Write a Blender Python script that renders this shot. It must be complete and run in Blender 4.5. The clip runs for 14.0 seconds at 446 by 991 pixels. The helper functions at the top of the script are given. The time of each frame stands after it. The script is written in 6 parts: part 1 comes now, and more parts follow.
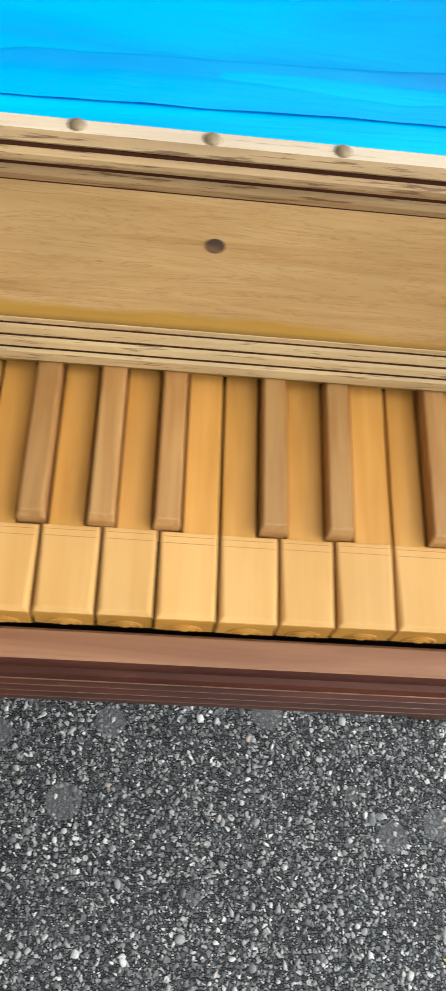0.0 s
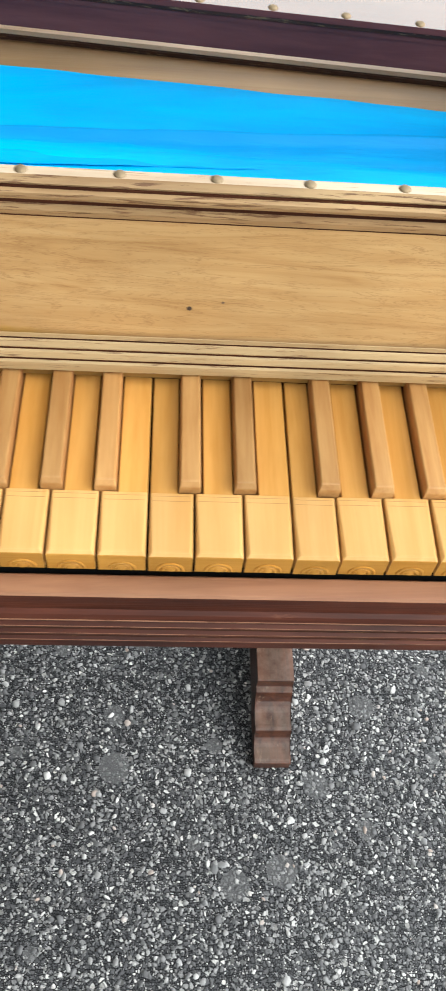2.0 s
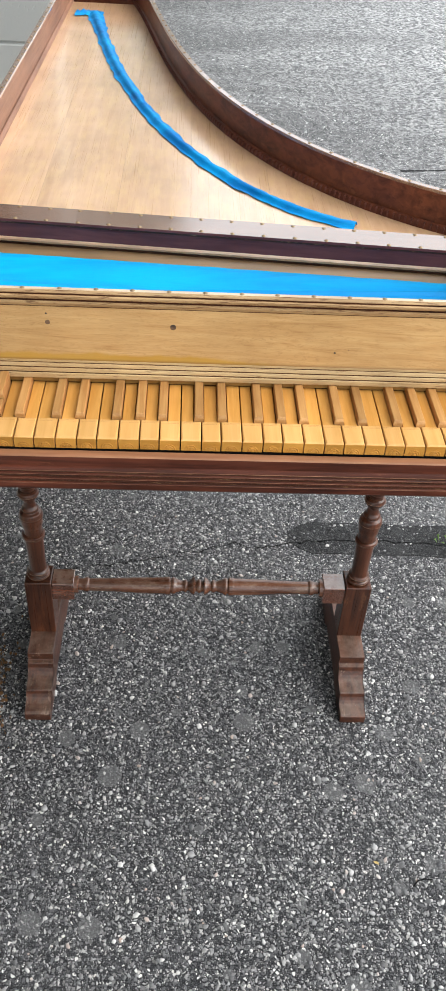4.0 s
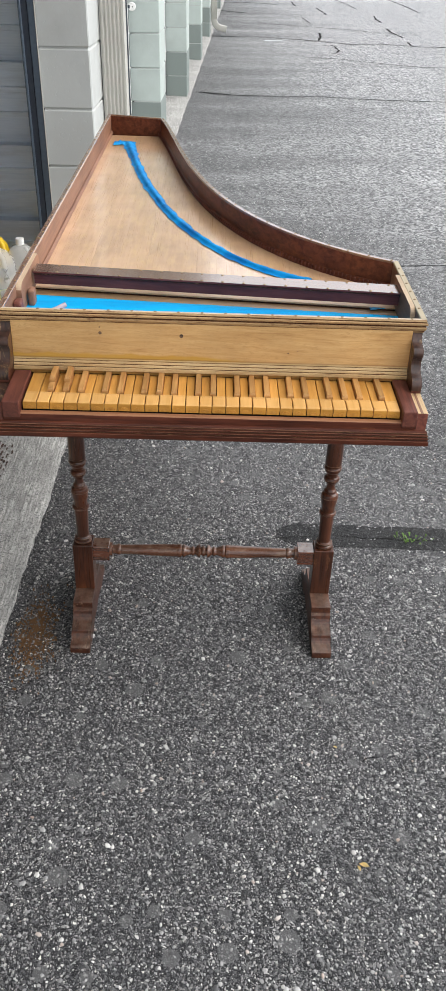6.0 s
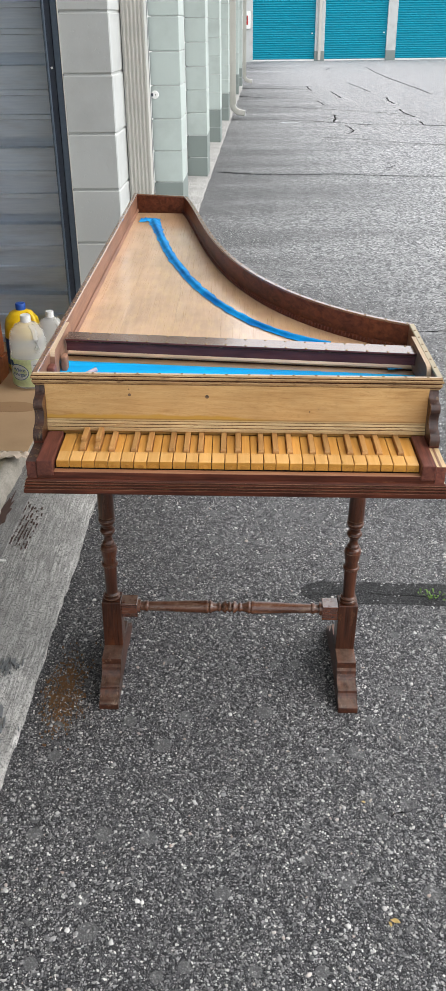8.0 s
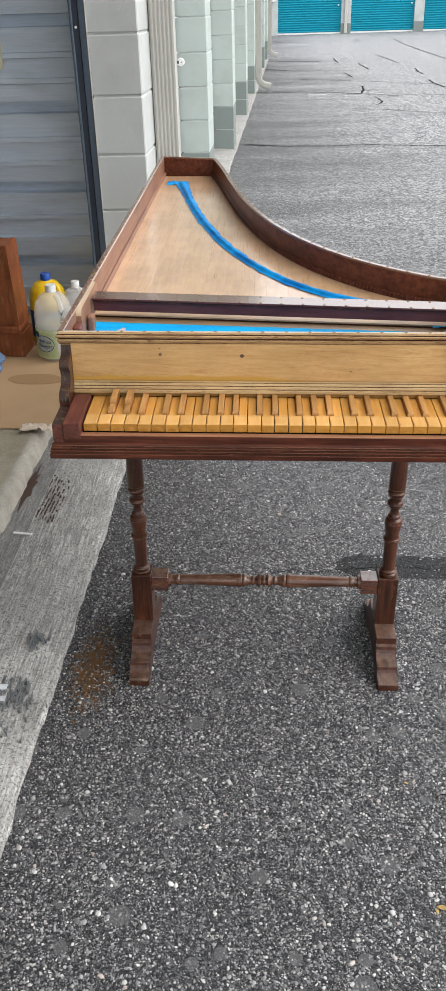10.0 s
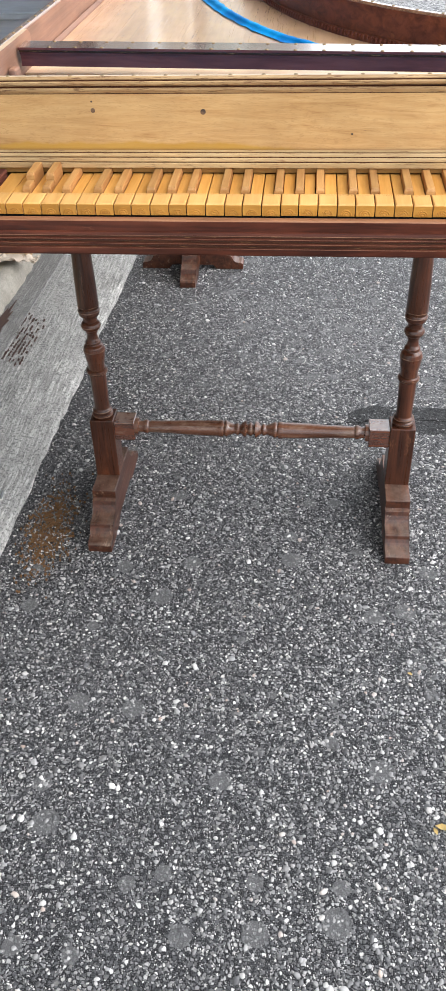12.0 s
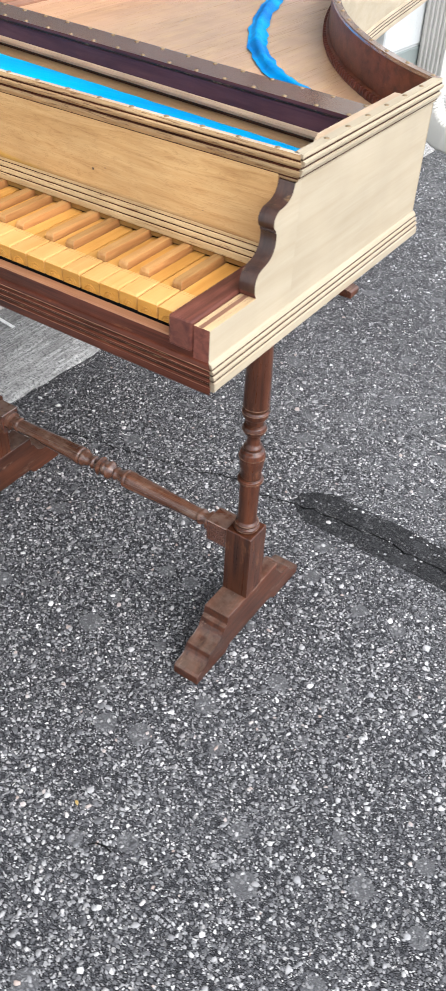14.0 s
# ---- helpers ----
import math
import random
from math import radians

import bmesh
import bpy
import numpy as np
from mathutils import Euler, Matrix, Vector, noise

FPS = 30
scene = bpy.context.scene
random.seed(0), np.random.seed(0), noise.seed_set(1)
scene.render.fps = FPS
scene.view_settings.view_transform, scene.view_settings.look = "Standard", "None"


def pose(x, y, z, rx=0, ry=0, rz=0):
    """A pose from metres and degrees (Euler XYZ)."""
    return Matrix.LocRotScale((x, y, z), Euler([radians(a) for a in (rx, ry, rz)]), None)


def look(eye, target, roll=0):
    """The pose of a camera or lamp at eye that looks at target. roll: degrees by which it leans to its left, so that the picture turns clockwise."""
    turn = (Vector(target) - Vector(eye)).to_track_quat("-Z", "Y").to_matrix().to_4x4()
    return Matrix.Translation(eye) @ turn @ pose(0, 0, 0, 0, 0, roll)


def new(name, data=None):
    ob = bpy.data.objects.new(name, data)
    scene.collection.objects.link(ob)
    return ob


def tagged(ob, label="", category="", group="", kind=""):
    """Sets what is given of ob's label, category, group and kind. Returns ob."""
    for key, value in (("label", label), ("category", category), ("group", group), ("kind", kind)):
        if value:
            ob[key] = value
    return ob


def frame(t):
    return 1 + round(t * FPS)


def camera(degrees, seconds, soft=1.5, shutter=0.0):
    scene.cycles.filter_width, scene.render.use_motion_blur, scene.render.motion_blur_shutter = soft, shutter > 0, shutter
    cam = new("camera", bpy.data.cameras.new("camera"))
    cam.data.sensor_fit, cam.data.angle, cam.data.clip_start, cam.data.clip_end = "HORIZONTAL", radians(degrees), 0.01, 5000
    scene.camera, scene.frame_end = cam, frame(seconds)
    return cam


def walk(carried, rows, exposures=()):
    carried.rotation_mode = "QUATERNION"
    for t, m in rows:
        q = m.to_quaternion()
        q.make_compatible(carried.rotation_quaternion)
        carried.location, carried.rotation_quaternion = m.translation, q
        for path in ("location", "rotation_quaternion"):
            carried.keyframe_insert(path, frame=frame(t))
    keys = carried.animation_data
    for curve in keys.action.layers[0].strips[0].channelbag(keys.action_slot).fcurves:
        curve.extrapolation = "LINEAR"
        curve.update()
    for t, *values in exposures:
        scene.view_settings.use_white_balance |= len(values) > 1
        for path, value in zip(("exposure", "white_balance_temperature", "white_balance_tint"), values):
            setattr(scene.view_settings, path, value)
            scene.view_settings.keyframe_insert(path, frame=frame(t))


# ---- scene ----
cam = camera(29.0, 14.0, soft=0.65, shutter=0.1)
PATH = [
    (0, (0.257, -0.101, 1.034), (0.411, 0.753, -0.768), 13.0),
    (0.5, (0.484, -0.117, 1.028), (0.661, 0.75, -0.766), 11.6),
    (1, (0.596, -0.136, 0.999), (0.761, 0.757, -0.783), 10.1),
    (1.2, (0.6, -0.135, 1.001), (0.761, 0.77, -0.776), 9.5),
    (1.5, (0.58, -0.141, 1.006), (0.738, 0.796, -0.753), 9.1),
    (2, (0.455, -0.207, 1.072), (0.598, 0.904, -0.585), 7.6),
    (2.5, (0.318, -0.339, 1.131), (0.448, 0.868, -0.458), 6.0),
    (2.7, (0.306, -0.384, 1.156), (0.44, 0.858, -0.409), 6.0),
    (4.8, (0.27, -0.996, 1.386), (0.337, 0.593, 0.173), 2.8),
    (5, (0.266, -1.034, 1.397), (0.327, 0.562, 0.194), 2.8),
    (5.5, (0.297, -1.169, 1.426), (0.345, 0.456, 0.261), 2.8),
    (6, (0.322, -1.331, 1.44), (0.363, 0.317, 0.307), 2.2),
    (6.5, (0.329, -1.395, 1.454), (0.357, 0.287, 0.373), 1.6),
    (7, (0.317, -1.402, 1.455), (0.321, 0.305, 0.414), 1.1),
    (9.3, (0.323, -1.362, 1.43), (0.281, 0.375, 0.439), -0.2),
    (9.5, (0.329, -1.361, 1.427), (0.275, 0.37, 0.425), -0.3),
    (10, (0.298, -1.329, 1.379), (0.224, 0.379, 0.341), -0.6),
    (10.5, (0.237, -1.2, 1.291), (0.069, 0.481, 0.22), -2.1),
    (11, (0.264, -1.105, 1.189), (0.202, 0.55, 0.067), -0.7),
    (11.5, (0.354, -1.082, 1.121), (0.259, 0.49, -0.111), -0.7),
    (12, (0.411, -1.069, 1.122), (0.241, 0.467, -0.148), -2.0),
    (12.5, (0.488, -1.007, 1.131), (0.201, 0.504, -0.148), 1.3),
    (13, (0.611, -0.852, 1.14), (0.147, 0.581, -0.176), 4.2),
    (13.5, (0.791, -0.69, 1.12), (0.176, 0.664, -0.218), 2.5),
    (14, (1.077, -0.568, 1.114), (0.276, 0.7, -0.209), 3.2),
]
EXPOSURES = [(0, 0.80, 6350, 4), (1.0, 0.90, 6350, 6), (2.0, 1.04, 6350, 5), (2.7, 1.04, 6350, 5), (4.8, 0.80, 6500, 10), (5.0, 0.75, 6500, 10), (7.0, 0.70, 6500, 10), (9.5, 0.70, 6500, 10), (10.5, 0.74, 6500, 10), (11.5, 1.03, 6400, 10), (12.5, 1.18, 6250, 11), (13.5, 1.18, 6200, 12), (14.0, 1.13, 6200, 12)]
walk(cam, [(t, look(eye, target, roll)) for t, eye, target, roll in PATH], EXPOSURES)

# ---------------------------------------------------------------- light
SUN_EL, SUN_AZ = 42.0, 98.0
world = bpy.data.worlds.new("overcast_sky")
scene.world = world
world.use_nodes = True
wt = world.node_tree
sky = wt.nodes.new("ShaderNodeTexSky")
sky.sky_type, sky.sun_disc = "NISHITA", False
sky.sun_elevation, sky.sun_rotation = radians(SUN_EL), radians(SUN_AZ)
sky.dust_density, sky.air_density, sky.ozone_density = 4.0, 1.0, 1.0
hsv = wt.nodes.new("ShaderNodeHueSaturation")
hsv.inputs["Saturation"].default_value = 0.3
wt.links.new(sky.outputs[0], hsv.inputs["Color"])
cloud = wt.nodes.new("ShaderNodeMix")          # an even veil of cloud over the clear sky
cloud.data_type = "RGBA"
cloud.inputs[0].default_value = 0.6
cloud.inputs[7].default_value = (8.6, 8.8, 9.1, 1)
wt.links.new(hsv.outputs[0], cloud.inputs[6])
wt.links.new(cloud.outputs[2], wt.nodes["Background"].inputs[0])
wt.nodes["Background"].inputs[1].default_value = 0.15
sun = bpy.data.lights.new("sun", "SUN")
sun.energy, sun.angle, sun.color = 0.95, radians(60), (1.0, 0.97, 0.93)
sun_ob = new("sun", sun)
sun_ob.rotation_euler = (radians(90 - SUN_EL), 0, radians(180 - SUN_AZ))


# ---------------------------------------------------------------- material tools
class Nodes:
    def __init__(self, name):
        self.mat = bpy.data.materials.new(name)
        self.mat.use_nodes = True
        self.t = self.mat.node_tree
        self.bsdf = self.t.nodes["Principled BSDF"]

    def add(self, kind, values=None, **attrs):
        n = self.t.nodes.new("ShaderNode" + kind)
        for k, v in attrs.items():
            setattr(n, k, v)
        for k, v in (values or {}).items():
            self.put(n.inputs[k], v)
        return n

    def put(self, socket, v):
        if isinstance(v, bpy.types.NodeSocket):
            self.t.links.new(v, socket)
        elif isinstance(v, tuple) and len(v) == 3 and socket.type == "RGBA":
            socket.default_value = (*v, 1)
        else:
            socket.default_value = v

    def coords(self, scale=(1, 1, 1), rot=(0, 0, 0), shift=None):
        c = self.add("TexCoord").outputs["Object"]
        m = self.add("Mapping", {"Vector": c, "Scale": scale, "Rotation": rot})
        if shift is not None:
            r = self.add("ObjectInfo").outputs["Random"]
            k = self.add("CombineXYZ", {"X": self.math("MULTIPLY", r, shift), "Y": self.math("MULTIPLY", r, shift * 1.7), "Z": self.math("MULTIPLY", r, shift * 0.6)})
            self.put(m.inputs["Location"], k.outputs[0])
        return m.outputs[0]

    def noise(self, vec, scale, detail=4.0, rough=0.55, dist=0.0):
        return self.add("TexNoise", {"Vector": vec, "Scale": scale, "Detail": detail, "Roughness": rough, "Distortion": dist}).outputs["Fac"]

    def voro(self, vec, scale, feature="F1", out="Distance", rand=1.0):
        return self.add("TexVoronoi", {"Vector": vec, "Scale": scale, "Randomness": rand}, feature=feature).outputs[out]

    def math(self, op, a, b=0.0, clamp=False):
        n = self.add("Math", operation=op, use_clamp=clamp)
        self.put(n.inputs[0], a)
        self.put(n.inputs[1], b)
        return n.outputs[0]

    def ramp(self, fac, stops):
        n = self.add("ValToRGB", {"Fac": fac})
        e = n.color_ramp.elements
        while len(e) < len(stops):
            e.new(0.5)
        for el, (p, c) in zip(e, stops):
            el.position = p
            el.color = (*c, 1) if isinstance(c, tuple) else (c, c, c, 1)
        return n.outputs[0]

    def mix(self, fac, a, b, mode="MIX"):
        n = self.add("Mix", data_type="RGBA", blend_type=mode)
        self.put(n.inputs[0], fac)
        self.put(n.inputs[6], a)
        self.put(n.inputs[7], b)
        return n.outputs[2]

    def bump(self, height, strength=0.3, dist=0.002, normal=None):
        n = self.add("Bump", {"Height": height, "Strength": strength, "Distance": dist})
        if normal is not None:
            self.put(n.inputs["Normal"], normal)
        return n.outputs[0]

    def done(self, color, rough=0.5, normal=None, **more):
        b = self.bsdf.inputs
        self.put(b["Base Color"], color)
        self.put(b["Roughness"], rough)
        if normal is not None:
            self.put(b["Normal"], normal)
        for k, v in more.items():
            self.put(b[k.replace("_", " ")], v)
        return self.mat


def wood(name, light, dark, along="x", size=1.0, rough=0.45, wear=None, wear_amt=0.5, figure=1.0, coat=0.0, vary=0.0, blotch=0.25, spec=0.35, wear_at=(0.60, 0.70), streaky=False, dust=0.0):
    """Wood with its grain along one axis: growth lines, fine pores, blotches and worn places."""
    n = Nodes(name)
    k = {"x": (1, 14, 14), "y": (14, 1, 14), "z": (14, 14, 1)}[along]
    v = n.coords(tuple(a * size for a in k), shift=7.0)
    g = n.noise(v, 6.0, 5.0, 0.6, 0.6 * figure)
    fine = n.noise(n.coords(tuple(a * a * size for a in k), shift=3.0), 4.0, 3.0, 0.7)
    big = n.noise(n.coords(shift=5.0), 7.0, 3.0, 0.6)
    c = n.ramp(g, [(0.3, dark), (0.62, light)])
    c = n.mix(n.math("MULTIPLY", fine, 0.35), c, dark)
    b = n.ramp(big, [(0.3, 1.0 - blotch), (0.7, 1.0 + blotch * 0.4)])
    c = n.mix(1.0, c, b, "MULTIPLY")
    if vary:
        r = n.add("ObjectInfo").outputs["Random"]
        w = n.ramp(r, [(0.0, 1.0 - vary), (1.0, 1.0)])
        c = n.mix(1.0, c, w, "MULTIPLY")
    ro = n.math("ADD", n.math("MULTIPLY", fine, 0.2), rough - 0.1)
    if wear is not None:
        m = n.ramp(n.noise(n.coords(tuple((5.0 if a == 1 else 70.0) if streaky else math.sqrt(a) for a in k), shift=2.0), 9.0 if streaky else 16.0, 6.0, 0.7), [(wear_at[0], 0.0), (wear_at[1], 1.0)])
        c = n.mix(n.math("MULTIPLY", m, wear_amt), c, wear)
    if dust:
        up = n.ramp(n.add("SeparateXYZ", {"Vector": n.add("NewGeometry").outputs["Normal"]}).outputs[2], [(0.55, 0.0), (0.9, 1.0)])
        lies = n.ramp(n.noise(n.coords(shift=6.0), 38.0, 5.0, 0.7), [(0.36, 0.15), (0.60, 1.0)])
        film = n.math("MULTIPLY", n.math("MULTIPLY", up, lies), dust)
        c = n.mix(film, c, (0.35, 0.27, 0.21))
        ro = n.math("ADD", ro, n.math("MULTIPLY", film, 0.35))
    more = {"Coat_Weight": coat, "Coat_Roughness": 0.15, "Coat_IOR": 1.9 if coat >= 1 else 1.5} if coat else {}
    more["Specular_IOR_Level"] = spec
    return n.done(c, ro, n.bump(n.math("ADD", g, fine), 0.12, 0.001), **more)


M = {}

# ---------------------------------------------------------------- materials
def make_asphalt(name="worn_asphalt", tone=1.0, sealer=False):
    n = Nodes(name)
    v = n.coords()
    warp = n.add("TexNoise", {"Vector": v, "Scale": 60.0, "Detail": 2.0}).outputs["Color"]
    vv = n.add("MixRGB", {"Fac": 0.006, "Color1": v, "Color2": warp}, blend_type="ADD").outputs[0]

    def layer(scale):
        f = n.add("TexVoronoi", {"Vector": vv, "Scale": scale}, voronoi_dimensions="2D", feature="F1")
        e = n.add("TexVoronoi", {"Vector": vv, "Scale": scale}, voronoi_dimensions="2D", feature="DISTANCE_TO_EDGE")
        c = n.add("SeparateColor", {"Color": f.outputs["Color"]})
        return f.outputs["Distance"], e.outputs["Distance"], c.outputs

    big = n.noise(v, 1.1, 5.0, 0.6)
    mid = n.noise(v, 14.0, 4.0, 0.6)
    fine = n.noise(v, 600.0, 2.0, 0.6)
    fine2 = n.math("ADD", n.math("MULTIPLY", n.noise(v, 90.0, 4.0, 0.7), 0.5), n.math("MULTIPLY", n.noise(v, 24.0, 4.0, 0.75), 0.5))
    tar = n.mix(n.ramp(big, [(0.3, 0.0), (0.7, 1.0)]), (0.006, 0.0062, 0.0070), (0.014, 0.0143, 0.0155))
    d1, e1, c1 = layer(185.0)
    d2, e2, c2 = layer(370.0)
    d3, e3, c3 = layer(105.0)
    t1 = n.ramp(c1[1], [(0.0, (0.050, 0.051, 0.056)), (0.45, (0.092, 0.093, 0.099)), (0.74, (0.25, 0.250, 0.252)), (0.91, (0.47, 0.468, 0.460)), (1.0, (0.86, 0.85, 0.82))])
    t2 = n.ramp(c2[1], [(0.0, (0.032, 0.033, 0.037)), (0.55, (0.070, 0.071, 0.077)), (0.84, (0.22, 0.220, 0.222)), (1.0, (0.60, 0.592, 0.58))])
    t3 = n.ramp(c3[1], [(0.0, (0.07, 0.07, 0.073)), (0.6, (0.19, 0.187, 0.18)), (0.90, (0.46, 0.45, 0.43)), (1.0, (0.74, 0.72, 0.68))])
    def stone(e, f, lo, var, soft):
        over = n.math("SUBTRACT", n.math("ADD", e, n.math("MULTIPLY", n.math("SUBTRACT", fine, 0.5), 0.10)), n.math("ADD", n.math("MULTIPLY", f, var), lo))
        return n.ramp(over, [(0.0, 0.0), (soft, 1.0)])

    m2 = stone(e2, c2[0], 0.04, 0.12, 0.12)
    m1 = n.math("MULTIPLY", stone(e1, c1[0], 0.06, 0.16, 0.13), n.math("GREATER_THAN", c1[2], 0.30))
    m3 = n.math("MULTIPLY", n.math("LESS_THAN", d3, n.math("ADD", n.math("MULTIPLY", c3[0], 0.17), 0.14)), n.math("GREATER_THAN", c3[2], 0.84))
    c = n.mix(m2, tar, t2)
    c = n.mix(m1, c, t1)
    c = n.mix(m3, c, t3)
    # round dull drips of old sealer
    dd = n.add("TexVoronoi", {"Vector": v, "Scale": 9.0}, voronoi_dimensions="2D")
    pick = n.add("SeparateColor", {"Color": dd.outputs["Color"]}).outputs
    drip = n.math("MULTIPLY", n.math("LESS_THAN", n.math("ADD", dd.outputs["Distance"], n.math("MULTIPLY", mid, 0.10)), n.math("ADD", n.math("MULTIPLY", pick[1], 0.12), 0.11)), n.math("GREATER_THAN", pick[0], 0.25))
    c = n.mix(n.math("MULTIPLY", drip, 0.7), c, (0.14, 0.14, 0.143))
    # sky sheen along the far lane is put in as paler asphalt colour
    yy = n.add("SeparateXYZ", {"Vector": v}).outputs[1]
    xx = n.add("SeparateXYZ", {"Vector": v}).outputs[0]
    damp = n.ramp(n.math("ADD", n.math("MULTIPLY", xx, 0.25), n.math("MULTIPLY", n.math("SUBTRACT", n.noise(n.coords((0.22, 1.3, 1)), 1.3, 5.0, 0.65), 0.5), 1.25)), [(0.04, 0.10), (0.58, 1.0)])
    sheen = n.math("MULTIPLY", n.ramp(n.math("ADD", n.math("MULTIPLY", yy, 0.05), n.math("MULTIPLY", n.math("SUBTRACT", big, 0.5), 0.20)), [(0.0, 0.0), (0.23, 1.0)]), n.math("MULTIPLY", damp, 0.92))
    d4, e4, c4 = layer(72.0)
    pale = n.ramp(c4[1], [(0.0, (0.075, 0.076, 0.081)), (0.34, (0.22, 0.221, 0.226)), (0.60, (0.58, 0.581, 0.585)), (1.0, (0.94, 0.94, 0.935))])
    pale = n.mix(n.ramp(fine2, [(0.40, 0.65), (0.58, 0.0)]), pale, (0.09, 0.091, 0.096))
    c = n.mix(sheen, c, pale)
    if sealer:
        c = n.mix(n.ramp(mid, [(0.35, 0.90), (0.7, 0.6)]), c, (0.012, 0.012, 0.013))
    if tone != 1.0:
        c = n.mix(1.0, c, (tone, tone, tone), "MULTIPLY")
    h = n.math("ADD", n.math("MULTIPLY", m1, 0.8), n.math("ADD", n.math("MULTIPLY", m2, 0.4), n.math("MULTIPLY", fine, 0.5)))
    h = n.math("ADD", h, m3)
    rough = n.math("ADD", n.math("MULTIPLY", mid, 0.2), 0.42)
    return n.done(c, rough, n.bump(h, 0.8, 0.003), Specular_IOR_Level=n.math("ADD", n.math("MULTIPLY", n.math("MAXIMUM", n.math("MULTIPLY", m2, 0.7), n.math("MAXIMUM", m1, m3)), 0.42), 0.08))


def make_concrete(name, light, dark, broom=0.0, dirt=0.4, rough=0.85):
    n = Nodes(name)
    v = n.coords()
    big = n.noise(v, 2.6, 6.0, 0.65)
    mid = n.noise(v, 22.0, 5.0, 0.65)
    fine = n.noise(v, 230.0, 3.0, 0.7)
    c = n.mix(n.ramp(big, [(0.3, 0.0), (0.7, 1.0)]), dark, light)
    c = n.mix(n.math("MULTIPLY", n.ramp(mid, [(0.45, 0.0), (0.75, 1.0)]), dirt), c, tuple(a * 0.5 for a in dark))
    c = n.mix(n.ramp(fine, [(0.35, 0.45), (0.6, 0.0)]), c, tuple(a * 0.55 for a in dark))
    h = n.math("ADD", n.math("MULTIPLY", mid, 0.5), fine)
    if broom:
        b = n.noise(n.coords((30, 1.8, 1), rot=(0, 0, 0.05)), 6.0, 5.0, 0.72, 0.5)
        where = n.math("MULTIPLY", n.ramp(n.noise(v, 4.0, 4.0, 0.65), [(0.34, 0.35), (0.58, 1.0)]), n.ramp(n.noise(v, 75.0, 3.0, 0.6), [(0.36, 0.3), (0.60, 1.0)]))
        ridge = n.math("MULTIPLY", n.ramp(b, [(0.48, 0.0), (0.60, 1.0)]), where)
        c = n.mix(n.math("MULTIPLY", ridge, broom), c, (0.74, 0.728, 0.70))
        c = n.mix(n.math("MULTIPLY", n.math("MULTIPLY", n.ramp(b, [(0.38, 1.0), (0.46, 0.0)]), where), broom), c, (0.11, 0.108, 0.102))
        pit = n.ramp(n.noise(v, 170.0, 3.0, 0.8), [(0.40, 1.0), (0.48, 0.0)])
        c = n.mix(n.math("MULTIPLY", pit, 0.8), c, (0.08, 0.08, 0.078))
        h = n.math("ADD", h, n.math("MULTIPLY", b, 2.0))
    return n.done(c, rough, n.bump(h, 0.5, 0.002))


def make_milky(name, color, alpha):
    n = Nodes(name)
    f = n.noise(n.coords(), 14.0, 3.0)
    return n.done(n.mix(f, color, tuple(a * 0.9 for a in color)), 0.22, n.bump(f, 0.15, 0.004), Alpha=alpha, Specular_IOR_Level=0.5)


def make_paint(name, color, grain=60.0, rough=0.7, dirt=(0.2, 0.2, 0.19), amount=0.25, bump=0.35, pits=False):
    n = Nodes(name)
    v = n.coords(shift=9.0)
    big = n.noise(v, 3.0, 5.0, 0.6)
    f = n.noise(v, grain, 4.0, 0.6)
    c = n.mix(n.math("MULTIPLY", n.ramp(big, [(0.45, 0.0), (0.8, 1.0)]), amount), color, dirt)
    h = f
    if pits:
        p = n.ramp(n.noise(v, 90.0, 3.0, 0.5), [(0.28, 0.3), (0.36, 1.0)])
        h = n.math("ADD", n.math("MULTIPLY", f, 0.5), p)
    return n.done(c, rough, n.bump(h, bump, 0.003))


def make_plain(name, color, rough=0.5, metal=0.0, grain=80.0, vary=0.12, bump=0.1, **more):
    n = Nodes(name)
    v = n.coords(shift=4.0)
    f = n.noise(v, grain, 4.0, 0.6)
    c = n.mix(n.ramp(f, [(0.3, 0.0), (0.7, 1.0)]), tuple(a * (1 - vary) for a in color), tuple(min(1, a * (1 + vary)) for a in color))
    return n.done(c, n.math("ADD", n.math("MULTIPLY", f, 0.15), rough - 0.07), n.bump(f, bump, 0.001), Metallic=metal, **more)


def make_metal_sheet():
    n = Nodes("galvanised_sheet")
    v = n.coords((1, 1, 5))
    streak = n.noise(n.coords((1.2, 1, 22)), 5.0, 5.0, 0.65)
    big = n.noise(v, 2.5, 4.0, 0.6)
    c = n.mix(streak, (0.50, 0.60, 0.73), (0.84, 0.92, 0.99))
    c = n.mix(n.ramp(big, [(0.5, 0.0), (0.8, 0.5)]), c, (0.3, 0.29, 0.28))
    return n.done(c, n.math("ADD", n.math("MULTIPLY", streak, 0.25), 0.34), n.bump(big, 0.1, 0.002), Metallic=0.25)


def make_tape(name, deep, lit):
    n = Nodes(name)
    v = n.coords()
    crepe = n.noise(n.coords((1, 6, 1)), 120.0, 3.0, 0.6)
    fold = n.noise(n.coords((0.12, 1.0, 1.0)), 16.0, 5.0, 0.6, 0.5)
    # light on the folds is put into colour: crests lit, hollows deep
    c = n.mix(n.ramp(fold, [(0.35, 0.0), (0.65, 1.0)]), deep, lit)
    return n.done(c, 0.55, n.bump(n.math("ADD", n.math("MULTIPLY", fold, 3.0), n.math("MULTIPLY", crepe, 0.12)), 0.4, 0.003), Specular_IOR_Level=0.2)


